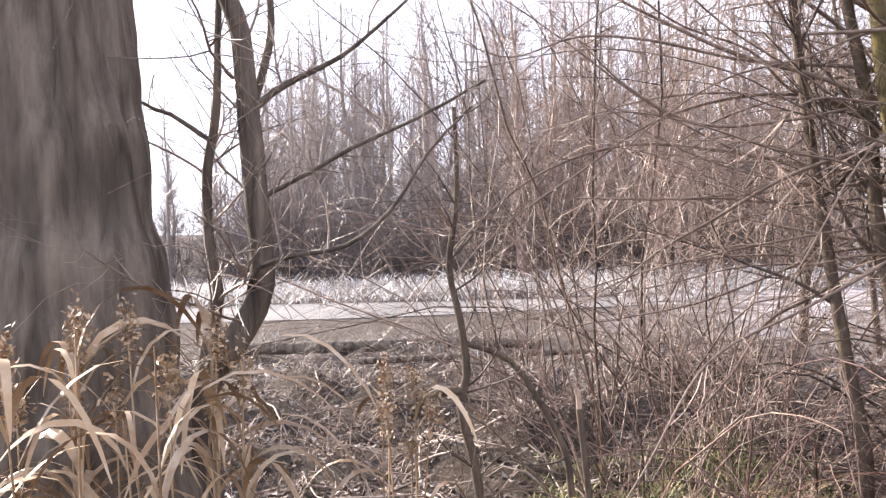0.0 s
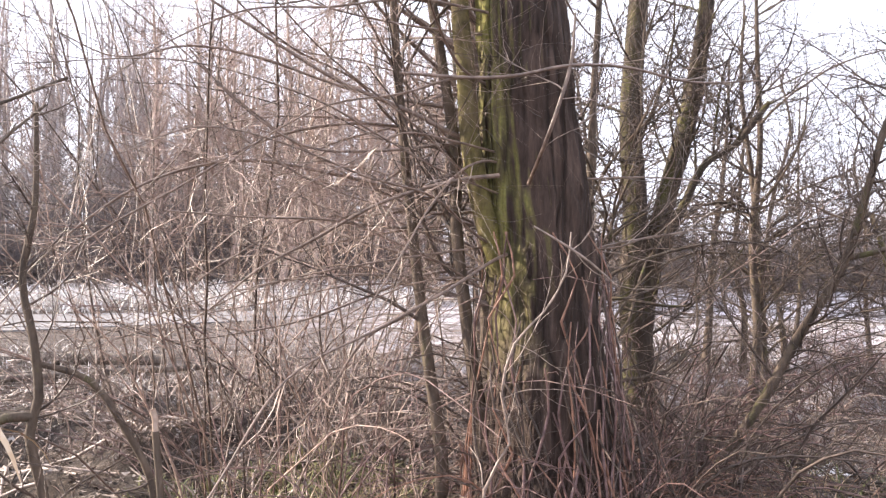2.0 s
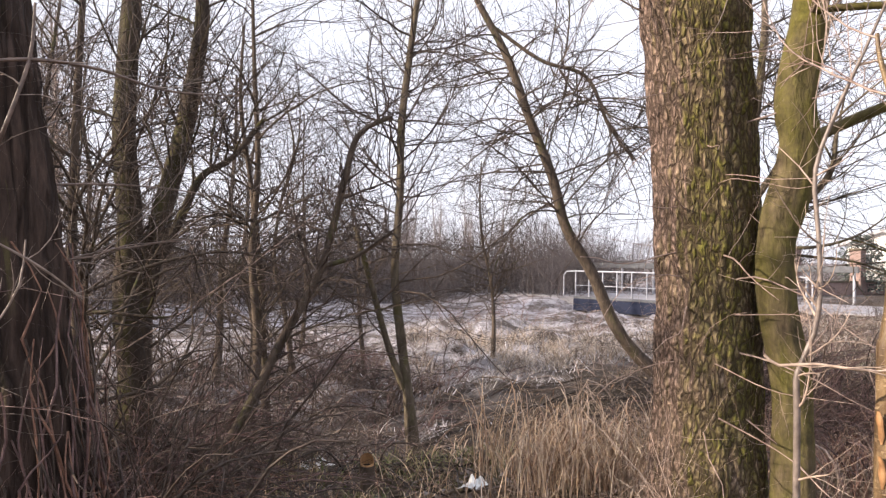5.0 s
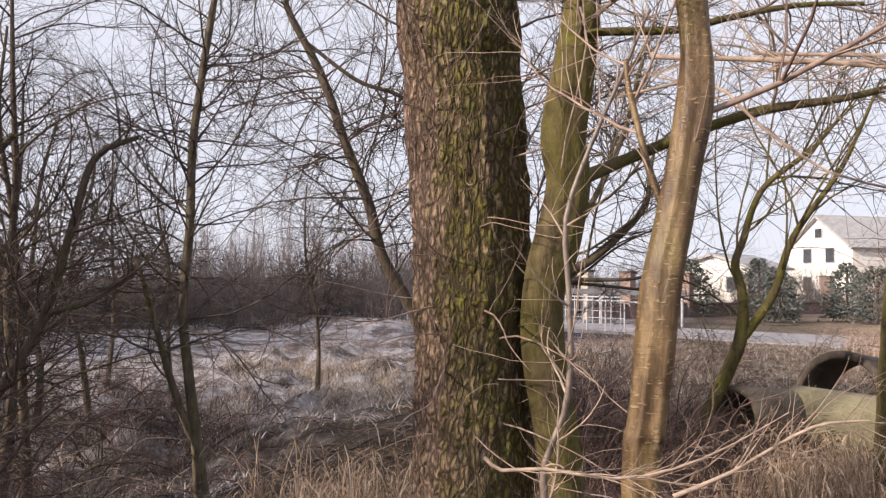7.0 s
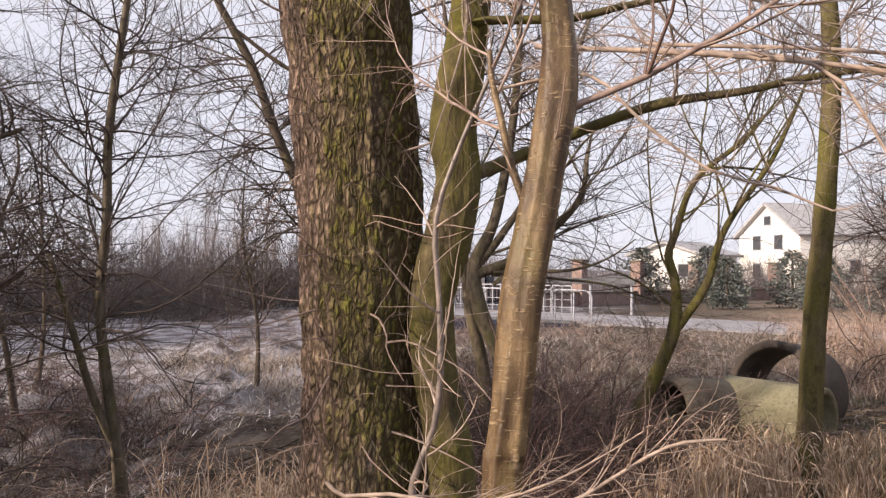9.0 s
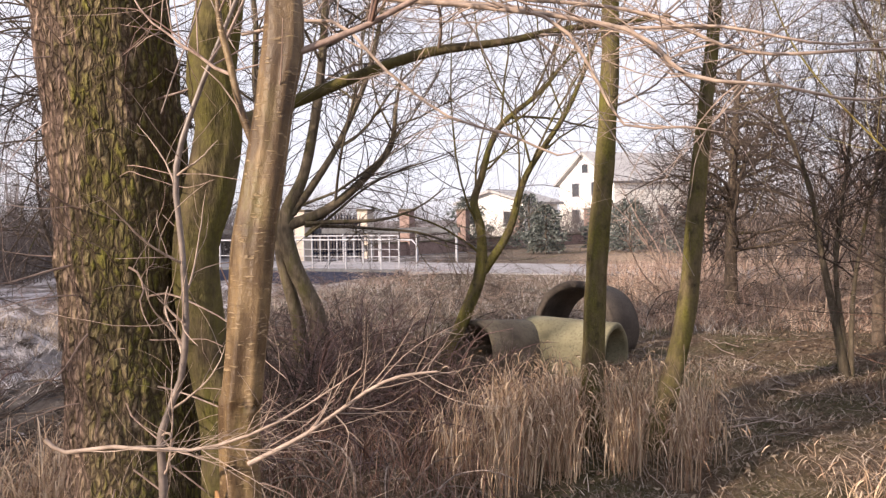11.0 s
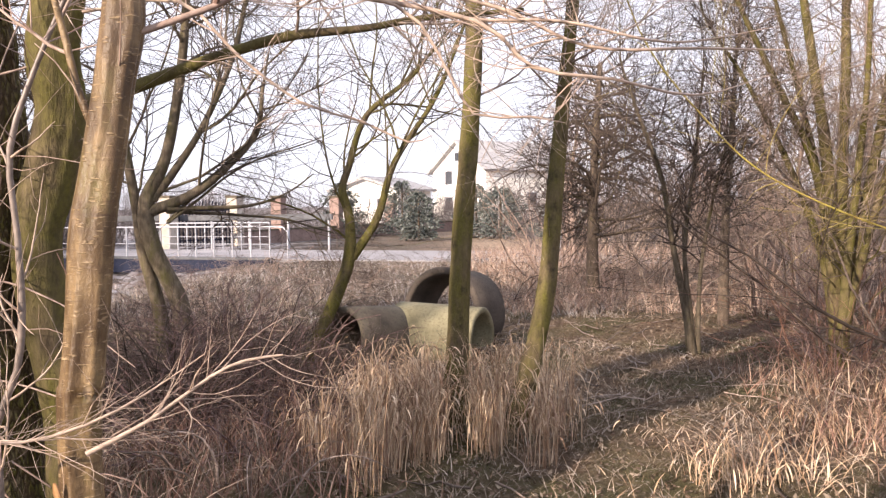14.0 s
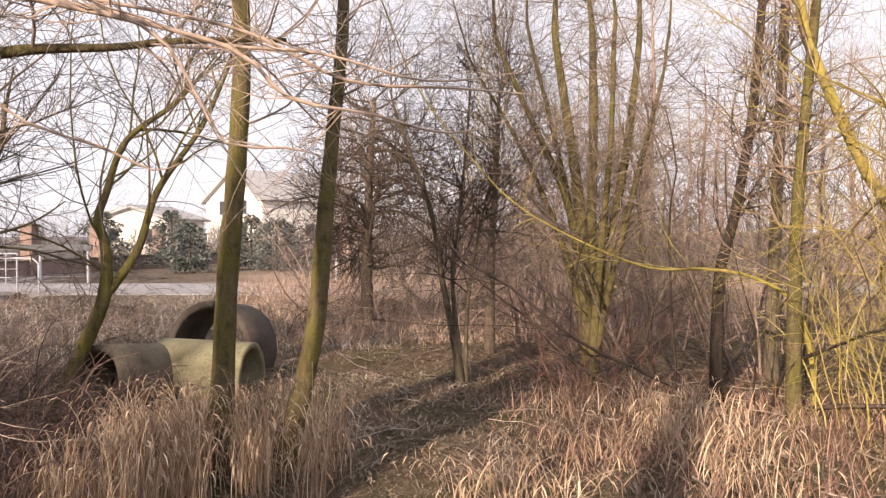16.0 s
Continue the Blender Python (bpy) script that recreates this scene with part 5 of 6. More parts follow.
# scrub between the clearing, the pipes and the road
scrub = [shrub("scrub", "fine dark red-brown scrub in front of the road", (10, 3 + i), 580 + i, 16, 1.25, 1.3, (TWIG_DARK, TWIG_RED, TWIG_GREY, TWIG_DARK)[i], 60, 240, 0.009, "roadside scrub", 0.55) for i in range(4)]
spots = [(rng.uniform(10.5, 23), rng.uniform(-1.0, 4.5), rng.uniform(0.6, 1.15), rng.uniform(0, 360)) for _ in range(46)]
spots += [(rng.uniform(12, 24), rng.uniform(4, 12), rng.uniform(0.45, 0.85), rng.uniform(0, 360)) for _ in range(26)]
spots += [(rng.uniform(7, 9.6), rng.uniform(0.8, 4.0), rng.uniform(0.5, 0.8), rng.uniform(0, 360)) for _ in range(12)]
spots += [(rng.uniform(3.0, 6.5), rng.uniform(4.2, 8.0), rng.uniform(0.5, 0.95), rng.uniform(0, 360)) for _ in range(14)]
spots += [(rng.uniform(11.5, 22), rng.uniform(-9, -1), rng.uniform(0.7, 1.3), rng.uniform(0, 360)) for _ in range(40)]
strew(scrub, spots)


def slim_alder(i, x, y, h, r, mat=BARK_DARK, tw=TWIG_DARK):
    g = np.random.default_rng(600 + i)
    b = gz(x, y)
    line, dx, dy = [], 0.0, 0.0
    for k in range(6):
        line.append((x + dx, y + dy, b + h * k / 5, r * (1 - 0.15 * k)))
        dx, dy = dx + g.normal(0, 0.08 * h / 5 + 0.03), dy + g.normal(0, 0.08 * h / 5 + 0.03)
    tree("slim_alder", "slim dark bare alder at the marsh edge", [line[::-1]], mat, tw, 600 + i, 0,
         shoots(30, h * 0.3, 330, h * 0.11, 0.016, 0.03, 58, 0.2, 240, 0.2, coarse=1.6), sides=8, group="marsh alders")


for i, (x, y, h, r) in enumerate([(7.6, 9.6, 4.2, 0.05), (8.4, 9.2, 4.6, 0.06), (8.9, 9.0, 4.2, 0.05), (6.6, 9.4, 4.4, 0.05), (9.8, 9.0, 4.4, 0.045), (5.2, 8.6, 4.8, 0.06), (10.6, 8.2, 3.8, 0.04), (9.0, 11.5, 4.8, 0.05), (6.0, 11.5, 5.0, 0.05), (4.5, 10.5, 5.0, 0.06), (11.4, 10.4, 4.4, 0.04), (12.5, 7.0, 3.4, 0.04), (3.23, 4.55, 4.6, 0.045), (5.78, 5.7, 4.4, 0.05), (6.3, 5.95, 4.2, 0.045)]):
    slim_alder(i, x, y, h, r)

# ---------------------------------------------------------------- grass
def between(spots, gaps, near):
    """Leave out the spots nearer than x = near that lie in one of the lanes y0..y1."""
    return np.array([p for p in spots if p[0] > near or not any(a < p[1] < b for a, b in gaps)])


def tufts(seed, n, at, sx, sy):
    return np.random.default_rng(seed).normal(at, (sx, sy), (n, 2))


grass("straw_grass", "tall dry straw-coloured grass round the slim trunks", STRAW, 31, between(np.vstack([tufts(1, 78, (7.25, -0.40), 0.42, 0.36), tufts(11, 24, (7.3, -1.1), 0.36, 0.26)]), [(-0.90, -0.64), (-1.30, -1.04)], 7.6), 46, 0.74, 0.0065, 0.14, 0.24, 0.06, 7, 0.5, 0.2)
grass("straw_grass", "tuft of dry straw-coloured grass in the clearing", STRAW, 30, np.vstack([tufts(2, 5, (6.15, -2.4), 0.10, 0.14), tufts(4, 6, (7.2, -4.0), 0.5, 0.5)]), 40, 0.45, 0.008, 0.3, 0.7, 0.10, 6, 0.35)
grass("straw_grass", "tall dry straw-coloured grass below the oak", STRAW, 32, tufts(5, 26, (5.9, 2.2), 0.42, 0.38), 60, 0.74, 0.007, 0.22, 0.4, 0.13, 7, 0.4, 0.25)
grass("straw_grass", "tall sunlit dry grass under the yellow-stemmed shrub", STRAW, 33, np.vstack([scatter(34, 13, 4.9, 8.2, -6.8, -3.9), tufts(34, 12, (7.0, -4.2), 0.45, 0.35), scatter(35, 4, 5.2, 7.0, -3.8, -3.1)]), 30, 0.48, 0.007, 0.35, 0.6, 0.14, 7, 0.5, 0.2)
grass("low_grass", "low pale dry grass of the clearing", STRAW, 29, scatter(36, 150, 4.2, 9.5, -5.5, 0.5), 12, 0.13, 0.007, 0.7, 0.6, 0.14, 4)
grass("rusty_grass", "rust-brown tall dry grass of the field", RUST_GRASS, 35, scatter(36, 800, 13.5, 28, -16, -1), 34, 0.42, 0.013, 0.4, 0.5, 0.3)
grass("frosted_grass", "low frosted grass of the marsh", FROST_GRASS, 37, np.vstack([scatter(38, 620, -8, 22, 9, 14.5), scatter(43, 90, 7, 22, 4.6, 9)]), 26, 0.20, 0.010, 0.7, 0.7, 0.22)
grass("rimed_grass", "flattened grass grey with rime in the marsh hollow", RIME_GRASS, 84, np.vstack([scatter(85, 560, 5.0, 16, 4.6, 11.5), scatter(86, 300, 9.0, 15, 5.5, 10)]), 15, 0.13, 0.010, 1.3, 0.5, 0.16, 4)
grass("straw_tussock", "tan tussocks on the edge of the frosted meadow", TUSSOCK, 87, np.vstack([tufts(88, 26, (15.8, 9.6), 1.1, 0.7), tufts(89, 14, (13.0, 6.6), 0.8, 0.5)]), 60, 0.42, 0.012, 0.6, 0.9, 0.2, 5, 0.0, 0.3)
grass("dark_sedge", "dark brown sedge hummocks of the marsh hollow", DARK_SEDGE, 57, np.vstack([tufts(58, 120, (7.5, 6.8), 1.8, 0.8), tufts(94, 90, (11.0, 8.6), 1.6, 0.7), scatter(59, 200, -4, 4, 5, 11)]), 30, 0.24, 0.010, 0.6, 0.8, 0.16)
grass("frosted_sedge", "mounds of frosted sedge on the far pond bank", SEDGE, 44, scatter(45, 300, -9, 12, 21, 26), 40, 0.6, 0.03, 0.6, 0.9, 0.4)
grass("straw_sedge", "bleached brown tussocks between marsh and meadow", TUSSOCK, 46, np.vstack([scatter(47, 30, 10, 17, 5, 9), scatter(48, 20, 12, 20, 2, 6)]), 50, 0.45, 0.014, 0.5, 0.8, 0.2)
grass("roadside_grass", "low dry grass with frost between scrub and road", FROST_GRASS, 54, np.vstack([scatter(55, 1300, 12.5, 24, -3, 8), scatter(56, 500, 14, 26, -10, -2)]), 10, 0.22, 0.011, 0.6, 0.6, 0.25, 4)


def reeds(seed, spots, height, leaves=6):
    """Reed stems with long leaves that arch over and droop, and ragged seed heads."""
    g = np.random.default_rng(seed)
    parts = []
    for x, y in spots:
        b, h = gz(x, y), height * g.uniform(0.85, 1.08)
        lx, ly = g.normal(0, 0.04, 2)
        P = np.array([[x + lx * s, y + ly * s, b + h * s] for s in np.linspace(-0.05, 1, 6)])
        parts.append(tube_arrays(P[None], np.linspace(0.005, 0.002, 6)[None], 4))
        for _ in range(leaves):
            s, an = g.uniform(0.45, 0.98), g.uniform(0, 6.28)
            o = np.array([math.cos(an), math.sin(an), 0.0])
            side = np.array([-o[1], o[0], g.normal(0, 0.4)])
            ln, wd, d = g.uniform(0.3, 0.55), g.uniform(0.005, 0.011), o * 0.35 + np.array([0, 0, 0.9])
            c, rows = np.array([x + lx * s, y + ly * s, b + h * s]), []
            for i in range(9):
                q = wd * math.sin(math.pi * (0.12 + 0.86 * i / 8)) ** 0.7
                rows += [c - side * q, c + side * q]
                d = d / np.linalg.norm(d)
                c = c + d * ln / 8
                d = d + o * 0.08 + np.array([0, 0, -0.42])
            k = np.arange(8) * 2
            parts.append((np.array(rows), np.stack([k, k + 1, k + 3, k + 2], 1)))
        if g.uniform() < 0.6:
            n = 190
            c = np.array([x + lx, y + ly, b + h]) + g.normal(0, (0.014, 0.014, 0.035), (n, 3))
            a, e = g.normal(0, 0.004, (n, 3)), g.normal(0, 0.004, (n, 3))
            parts.append((np.stack([c - a, c - e, c + a, c + e], 1).reshape(-1, 3), np.arange(4 * n).reshape(-1, 4)))
    v, f = join_arrays(parts)
    return tagged(new("reed_clump", mesh_of("reed_clump", v, f, REED_LEAF)), "dry reeds with broad drooping leaves before the willow", "reeds", kind="stuff")


reeds(39, [(x, y) for x, y in np.random.default_rng(9).uniform((-1.05, 1.55), (-0.52, 2.1), (19, 2))], 1.1, 8)
reeds(41, [(x, y) for x, y in np.random.default_rng(10).uniform((-0.32, 2.4), (-0.1, 2.8), (6, 2))], 0.86, 1)
grass("dry_weeds", "thin dry weed stalks and grass at the trodden edge", STRAW, 49, np.vstack([scatter(50, 90, 0.5, 3.2, 2.6, 4.2), scatter(51, 60, 3.0, 6.5, 2.2, 4.2)]), 16, 0.3, 0.006, 0.5, 0.6, 0.12)
grass("faded_grass", "short faded grass among the leaf litter", TUSSOCK, 96, scatter(97, 900, 4.6, 11, -5.5, -0.6), 11, 0.10, 0.006, 0.9, 0.6, 0.14, 4)
grass("matted_grass", "matted dry straw grass pressed to the ground", STRAW, 66, scatter(67, 46, 3.6, 6.6, -6.0, -2.7), 14, 0.26, 0.008, 1.3, 0.4, 0.16, 5, 0.0, 0.6)
grass("rusty_weeds", "rust-brown dead weeds among straw and trunks", RED_WEED, 91, np.vstack([scatter(92, 100, 4.3, 7.6, -0.1, 1.5), scatter(93, 60, 7.0, 9.6, 0.0, 1.8), scatter(95, 60, 0.6, 2.6, 2.5, 3.5), scatter(98, 150, 5.4, 9.6, -6.6, -3.2)]), 16, 0.34, 0.007, 0.5, 0.5, 0.12, 5)
grass("green_weeds", "dull green weeds and nettles at the thicket foot", GREEN_WEED, 63, np.vstack([scatter(64, 170, 0.6, 2.6, 4.2, 5.9), scatter(65, 50, 3.6, 6.0, 3.0, 4.4)]), 20, 0.17, 0.012, 0.5, 0.6, 0.10, 4)
grass("woodland_grass", "short pale grass and leaf litter of the clearing", LITTER, 52, scatter(53, 3000, 4.2, 13, -8, 3), 9, 0.06, 0.007, 0.9, 0.6, 0.12, 3)


def leaf_litter(name, label, seed, n, x0, x1, y0, y1, size, mat=LITTER):
    """Fallen leaves: small curled lozenges lying about."""
    g = np.random.default_rng(seed)
    x, y = g.uniform(x0, x1, n), g.uniform(y0, y1, n)
    c = np.stack([x, y, ground_z(x, y) + g.uniform(0.0, 0.03, n)], -1)
    an = g.uniform(0, 6.28, n)
    s = size * g.uniform(0.4, 1.3, n)[:, None]
    a = np.stack([np.cos(an), np.sin(an), g.normal(0, 0.35, n)], -1) * s
    b = np.stack([-np.sin(an), np.cos(an), g.normal(0, 0.35, n)], -1) * s * 0.6
    up = np.array([0, 0, 1.0]) * s * 0.35
    v = np.stack([c - a + up, c - b, c + a + up, c + b], 1).reshape(-1, 3)
    f = np.arange(4 * n).reshape(-1, 4)
    return tagged(new(name, mesh_of(name, v, f, mat, False)), label, "leaves", kind="stuff")


leaf_litter("fallen_leaves", "brown fallen leaves on the woodland floor", 61, 60000, -4, 13, -8, 4, 0.02)
leaf_litter("fallen_leaves", "dark frosted leaf litter at the pond edge", 62, 20000, -4, 6, 2.5, 12, 0.03, DARK_LITTER)


# ---------------------------------------------------------------- pond, road, bridge
def slab(name, corners, z0, z1, mat, label="", category="", kind=""):
    """A flat prism over a polygon (x, y)."""
    bm = bmesh.new()
    lo = [bm.verts.new((x, y, z0)) for x, y in corners]
    hi = [bm.verts.new((x, y, z1)) for x, y in corners]
    bm.faces.new(hi)
    bm.faces.new(lo[::-1])
    n = len(corners)
    for i in range(n):
        bm.faces.new((lo[i], lo[(i + 1) % n], hi[(i + 1) % n], hi[i]))
    me = bpy.data.meshes.new(name)
    bm.to_mesh(me)
    bm.free()
    me.materials.append(mat)
    return tagged(new(name, me), label, category, kind=kind) if label else me


def box_mesh(name, size, mat, bevel=0.0, at=(0, 0, 0), turn=0.0):
    bm = bmesh.new()
    bmesh.ops.create_cube(bm, size=1.0, matrix=pose(*at, 0, 0, turn) @ Matrix.Diagonal((*size, 1)))
    if bevel:
        bmesh.ops.bevel(bm, geom=bm.edges[:], offset=bevel, segments=2, affect="EDGES")
    me = bpy.data.meshes.new(name)
    bm.to_mesh(me)
    bm.free()
    me.materials.append(mat)
    return me


def rod(name, pts, r, mat, sides=8):
    P = np.array(pts, float)
    v, f = tube_arrays(P[None], np.full((1, len(P)), r), sides)
    return mesh_of(name, v, f, mat)


ICE = plain("frosted_ice", (0.11, 0.106, 0.108), (0.20, 0.193, 0.198), 0.6, 0.85, relief=0.003, fine=9)
ASPHALT = plain("frosted_asphalt", (0.20, 0.19, 0.20), (0.36, 0.35, 0.37), 0.5, 0.85, fine=40)
CONCRETE = plain("old_concrete", (0.06, 0.048, 0.037), (0.19, 0.16, 0.115), 3.0, 0.9, relief=0.006, fine=45)
# algae tinge, and paler than CONCRETE to paint in the sun on this pipe
SUNLIT_ALGAE_CONCRETE = plain("sunlit_algae_tinged_concrete", (0.14, 0.125, 0.075), (0.30, 0.275, 0.175), 3.0, 0.9, relief=0.006, fine=40)
DARK_CONCRETE = plain("dark_brown_concrete", (0.05, 0.040, 0.034), (0.13, 0.105, 0.085), 3.0, 0.9, relief=0.008, fine=40)
# white paint coloured bluish grey to carry the haze over the bridge
HAZED_WHITE_PAINT = plain("hazed_white_paint", (0.30, 0.31, 0.35), (0.46, 0.47, 0.52), 5, 0.5)
OLD_STEEL = plain("dull_grey_steel", (0.075, 0.078, 0.088), (0.13, 0.135, 0.15), 6, 0.7, 0.0, spec=0.3)
BLUE_STEEL = plain("dark_blue_steel", (0.010, 0.014, 0.032), (0.024, 0.030, 0.058), 6, 0.7, spec=0.15)
BRICK_YELLOW = plain("pale_brick", (0.40, 0.35, 0.30), (0.54, 0.49, 0.44), 6, 0.9)
BRICK_RED = plain("red_brick", (0.22, 0.15, 0.13), (0.32, 0.235, 0.21), 6, 0.9)
RENDER_WHITE = plain("white_house_render", (0.78, 0.76, 0.72), (0.88, 0.87, 0.84), 0.5, 0.9)
# roof grey is paler than the tiles: distance haze mixed into the colour
ROOF_HAZY_GREY = plain("haze_paled_roof_tiles", (0.30, 0.295, 0.30), (0.44, 0.43, 0.44), 2, 0.8)
DARK_GLASS = plain("dark_window_glass", (0.03, 0.035, 0.04), (0.07, 0.07, 0.08), 1, 0.15)
CUT_WOOD = plain("cut_wood", (0.42, 0.22, 0.09), (0.62, 0.40, 0.20), 30, 0.8)
PLASTIC = plain("dirty_white_plastic", (0.62, 0.64, 0.64), (0.80, 0.82, 0.82), 20, 0.35)

ice_ring = []
for i in range(64):
    a = 2 * math.pi * i / 64
    w = 1 + 0.06 * math.sin(5 * a) + 0.04 * math.sin(11 * a + 1)
    ice_ring.append((-9 + 15 * w * math.cos(a), 19.0 + 1.9 * w * math.sin(a)))
pond = slab("pond_ice", ice_ring, -0.6, -0.40, ICE, "frozen pond with a pale frosted surface", "pond", "structure")

# the bridge carries the road; its line runs along RD
RA, RB = Vector((25.7, 4.9, 0)), Vector((28.3, 12.9, 0))
RD = (RB - RA).normalized()
RN = Vector((RD.y, -RD.x, 0))
BT = math.degrees(math.atan2(RD.y, RD.x))


def along(s, off=0.0, z=0.0):
    p = RA + RD * s + RN * off
    return (p.x, p.y, z)


road = slab("road", [along(-40, 0.4)[:2], along(60, 0.4)[:2], along(60, 5.2)[:2], along(-40, 5.2)[:2]], -0.6, 0.03, ASPHALT, "frosted grey asphalt road beyond the pond", "road", "structure")
bridge = tagged(new("bridge"), "small road bridge with white tubular railings and dark edge beam", "bridge")
BL = (RB - RA).length
part("edge_beam", box_mesh("edge_beam", (BL, 0.25, 0.42), BLUE_STEEL, 0.01, along(BL / 2, 0.1, -0.19), BT), bridge, "dark blue steel edge beam")
part("kerb", box_mesh("kerb", (BL, 0.3, 0.08), OLD_STEEL, 0.01, along(BL / 2, 0.12, 0.064), BT), bridge)
for off, s0 in ((0.1, 0.0), (5.4, 3.2)):
    for z, rr in ((0.5, 0.012), (1.02, 0.026)):
        part("rail", rod("rail", [along(s0, off, z), along(BL, off, z)], rr, HAZED_WHITE_PAINT), bridge)
    for i in range(14):
        part("post", rod("post", [along(s0 + (BL - s0) * i / 13, off, -0.1), along(s0 + (BL - s0) * i / 13, off, 1.02)], 0.024, HAZED_WHITE_PAINT), bridge)
for s in (-0.6, BL + 0.6):
    part("end_rail", rod("end_rail", [along(s * 1.0, 0.1, 0.1), along(s, 0.1, 0.86), along(s + (0.15 if s < 0 else -0.15), 0.1, 1.0), along(0 if s < 0 else BL, 0.1, 1.02)], 0.026, HAZED_WHITE_PAINT), bridge)

# guard rail along the far side of the road
guard = tagged(new("guard_rail"), "grey roadside guard rail on white posts", "rail")
part("beam", box_mesh("beam", (14.0, 0.1, 0.22), OLD_STEEL, 0.02, along(8.0, 6.2, 1.2), BT), guard)
for i in range(9):
    part("post", rod("post", [along(1.2 + 1.7 * i, 6.28, -0.1), along(1.2 + 1.7 * i, 6.28, 1.2)], 0.05, HAZED_WHITE_PAINT), guard)

# garden wall, brick pillars and a gate across the road
PILLARS = [(33.50, 10.59, -0.59), (35.66, 8.57, -0.63), (38.27, 7.33, -0.55), (41.96, 5.30, -0.44), (46.16, 2.99, -0.45), (51.48, -0.84, -0.42)]
wall = tagged(new("garden_wall"), "low brick garden wall with pale coping across the road", "wall")
for a, b in zip(PILLARS[1:-1], PILLARS[2:]):
    ln, tn = math.hypot(b[0] - a[0], b[1] - a[1]), math.degrees(math.atan2(b[1] - a[1], b[0] - a[0]))
    mid = ((a[0] + b[0]) / 2, (a[1] + b[1]) / 2)
    part("brickwork", box_mesh("brickwork", (ln, 0.25, 0.8), BRICK_RED, 0, (*mid, 0.15), tn), wall)
    part("coping", box_mesh("coping", (ln, 0.34, 0.07), CONCRETE, 0.01, (*mid, 0.588), tn), wall)
for n, (x, y, z) in enumerate(PILLARS):
    pil = tagged(new("brick_pillar"), "pale brick gate pillar with a flat cap" if n < 2 else "red brick garden pillar with a flat cap", "pillar", "garden pillars")
    part("shaft", box_mesh("shaft", (0.5, 0.5, 2.2), BRICK_YELLOW if n < 2 else BRICK_RED, 0.01, (x, y, 0.9), BT), pil)
    part("cap", box_mesh("cap", (0.6, 0.6, 0.09), CONCRETE, 0.02, (x, y, 2.04), BT), pil)
gate = tagged(new("iron_gate"), "dark blue iron gate with upright bars", "gate")
GA, GB = Vector(PILLARS[0]), Vector(PILLARS[1])
for i in range(1, 20):
    p = GA.lerp(GB, i / 20)
    part("bar", rod("bar", [(p.x, p.y, 0.1), (p.x, p.y, 1.6 + 0.3 * math.sin(math.pi * i / 20))], 0.025, BLUE_STEEL, 5), gate)
for z in (0.3, 1.5):
    part("crossbar", rod("crossbar", [(GA.x, GA.y, z), (GB.x, GB.y, z)], 0.03, BLUE_STEEL, 5), gate)
for s in (-7.5, -12.5):
    mk = tagged(new("marker_post", box_mesh("marker_post", (0.08, 0.08, 0.9), HAZED_WHITE_PAINT, 0.02, along(s, 6.0, 0.35), BT)), "white roadside marker post", "post", "marker posts")


# ---------------------------------------------------------------- houses and evergreens
def house(name, label, at, turn, w, d, eave, ridge, windows):
    """A rendered house; its gable end faces its own -y, and the ridge runs along y."""
    top = new(name)
    top.matrix_basis = pose(*at, 0, 0, turn)
    tagged(top, label, "house")
    bm = bmesh.new()
    pr = [(-w / 2, -1.0), (w / 2, -1.0), (w / 2, eave), (0, ridge), (-w / 2, eave)]
    a = [bm.verts.new((x, 0, z)) for x, z in pr]
    b = [bm.verts.new((x, d, z)) for x, z in pr]
    bm.faces.new(a)
    bm.faces.new(b[::-1])
    for i in range(5):
        bm.faces.new((a[i], b[i], b[(i + 1) % 5], a[(i + 1) % 5]))
    bmesh.ops.recalc_face_normals(bm, faces=bm.faces[:])
    me = bpy.data.meshes.new("wall")
    bm.to_mesh(me)
    bm.free()
    me.materials.append(RENDER_WHITE)
    part("wall", me, top)
    slope = math.atan2(ridge - eave, w / 2)
    ln = math.hypot(w / 2, ridge - eave) + 0.6
    for s in (-1, 1):
        bm = bmesh.new()
        bmesh.ops.create_cube(bm, size=1.0, matrix=Matrix.Translation((s * (w / 4 + 0.2 * math.cos(slope)), d / 2, (eave + ridge) / 2 + 0.13 - 0.25 * math.sin(slope))) @ Matrix.Rotation(s * slope, 4, "Y") @ Matrix.Diagonal((ln, d + 1.0, 0.22, 1)))
        me = bpy.data.meshes.new("roof")
        bm.to_mesh(me)
        bm.free()
        me.materials.append(ROOF_HAZY_GREY)
        part("roof", me, top)
    for x, y, z, ww, hh in windows:
        if y == 0:
            win = part("window", box_mesh("window", (ww, 0.1, hh), HAZED_WHITE_PAINT, 0.01, (x, -0.03, z)), top)
            part("pane", box_mesh("pane", (ww - 0.2, 0.06, hh - 0.2), DARK_GLASS, 0, (x, -0.065, z)), win)
        else:
            win = part("window", box_mesh("window", (0.1, ww, hh), HAZED_WHITE_PAINT, 0.01, (w / 2 + 0.03, y, z)), top)
            part("pane", box_mesh("pane", (0.06, ww - 0.2, hh - 0.2), DARK_GLASS, 0, (w / 2 + 0.065, y, z)), win)
    return top


house("white_house", "white two-storey house with a grey gabled roof", (86.8, -0.6, 0), -143, 9, 13, 5.0, 7.9,
      [(-1.6, 0, 4.3, 1.3, 1.5), (1.6, 0, 4.3, 1.3, 1.5), (0, 0, 6.4, 1.1, 1.0), (-1.6, 0, 1.6, 1.3, 1.5), (1.6, 0, 1.6, 1.3, 1.5), (0, 3, 2, 1.3, 1.4), (0, 6, 2, 1.3, 1.4)])
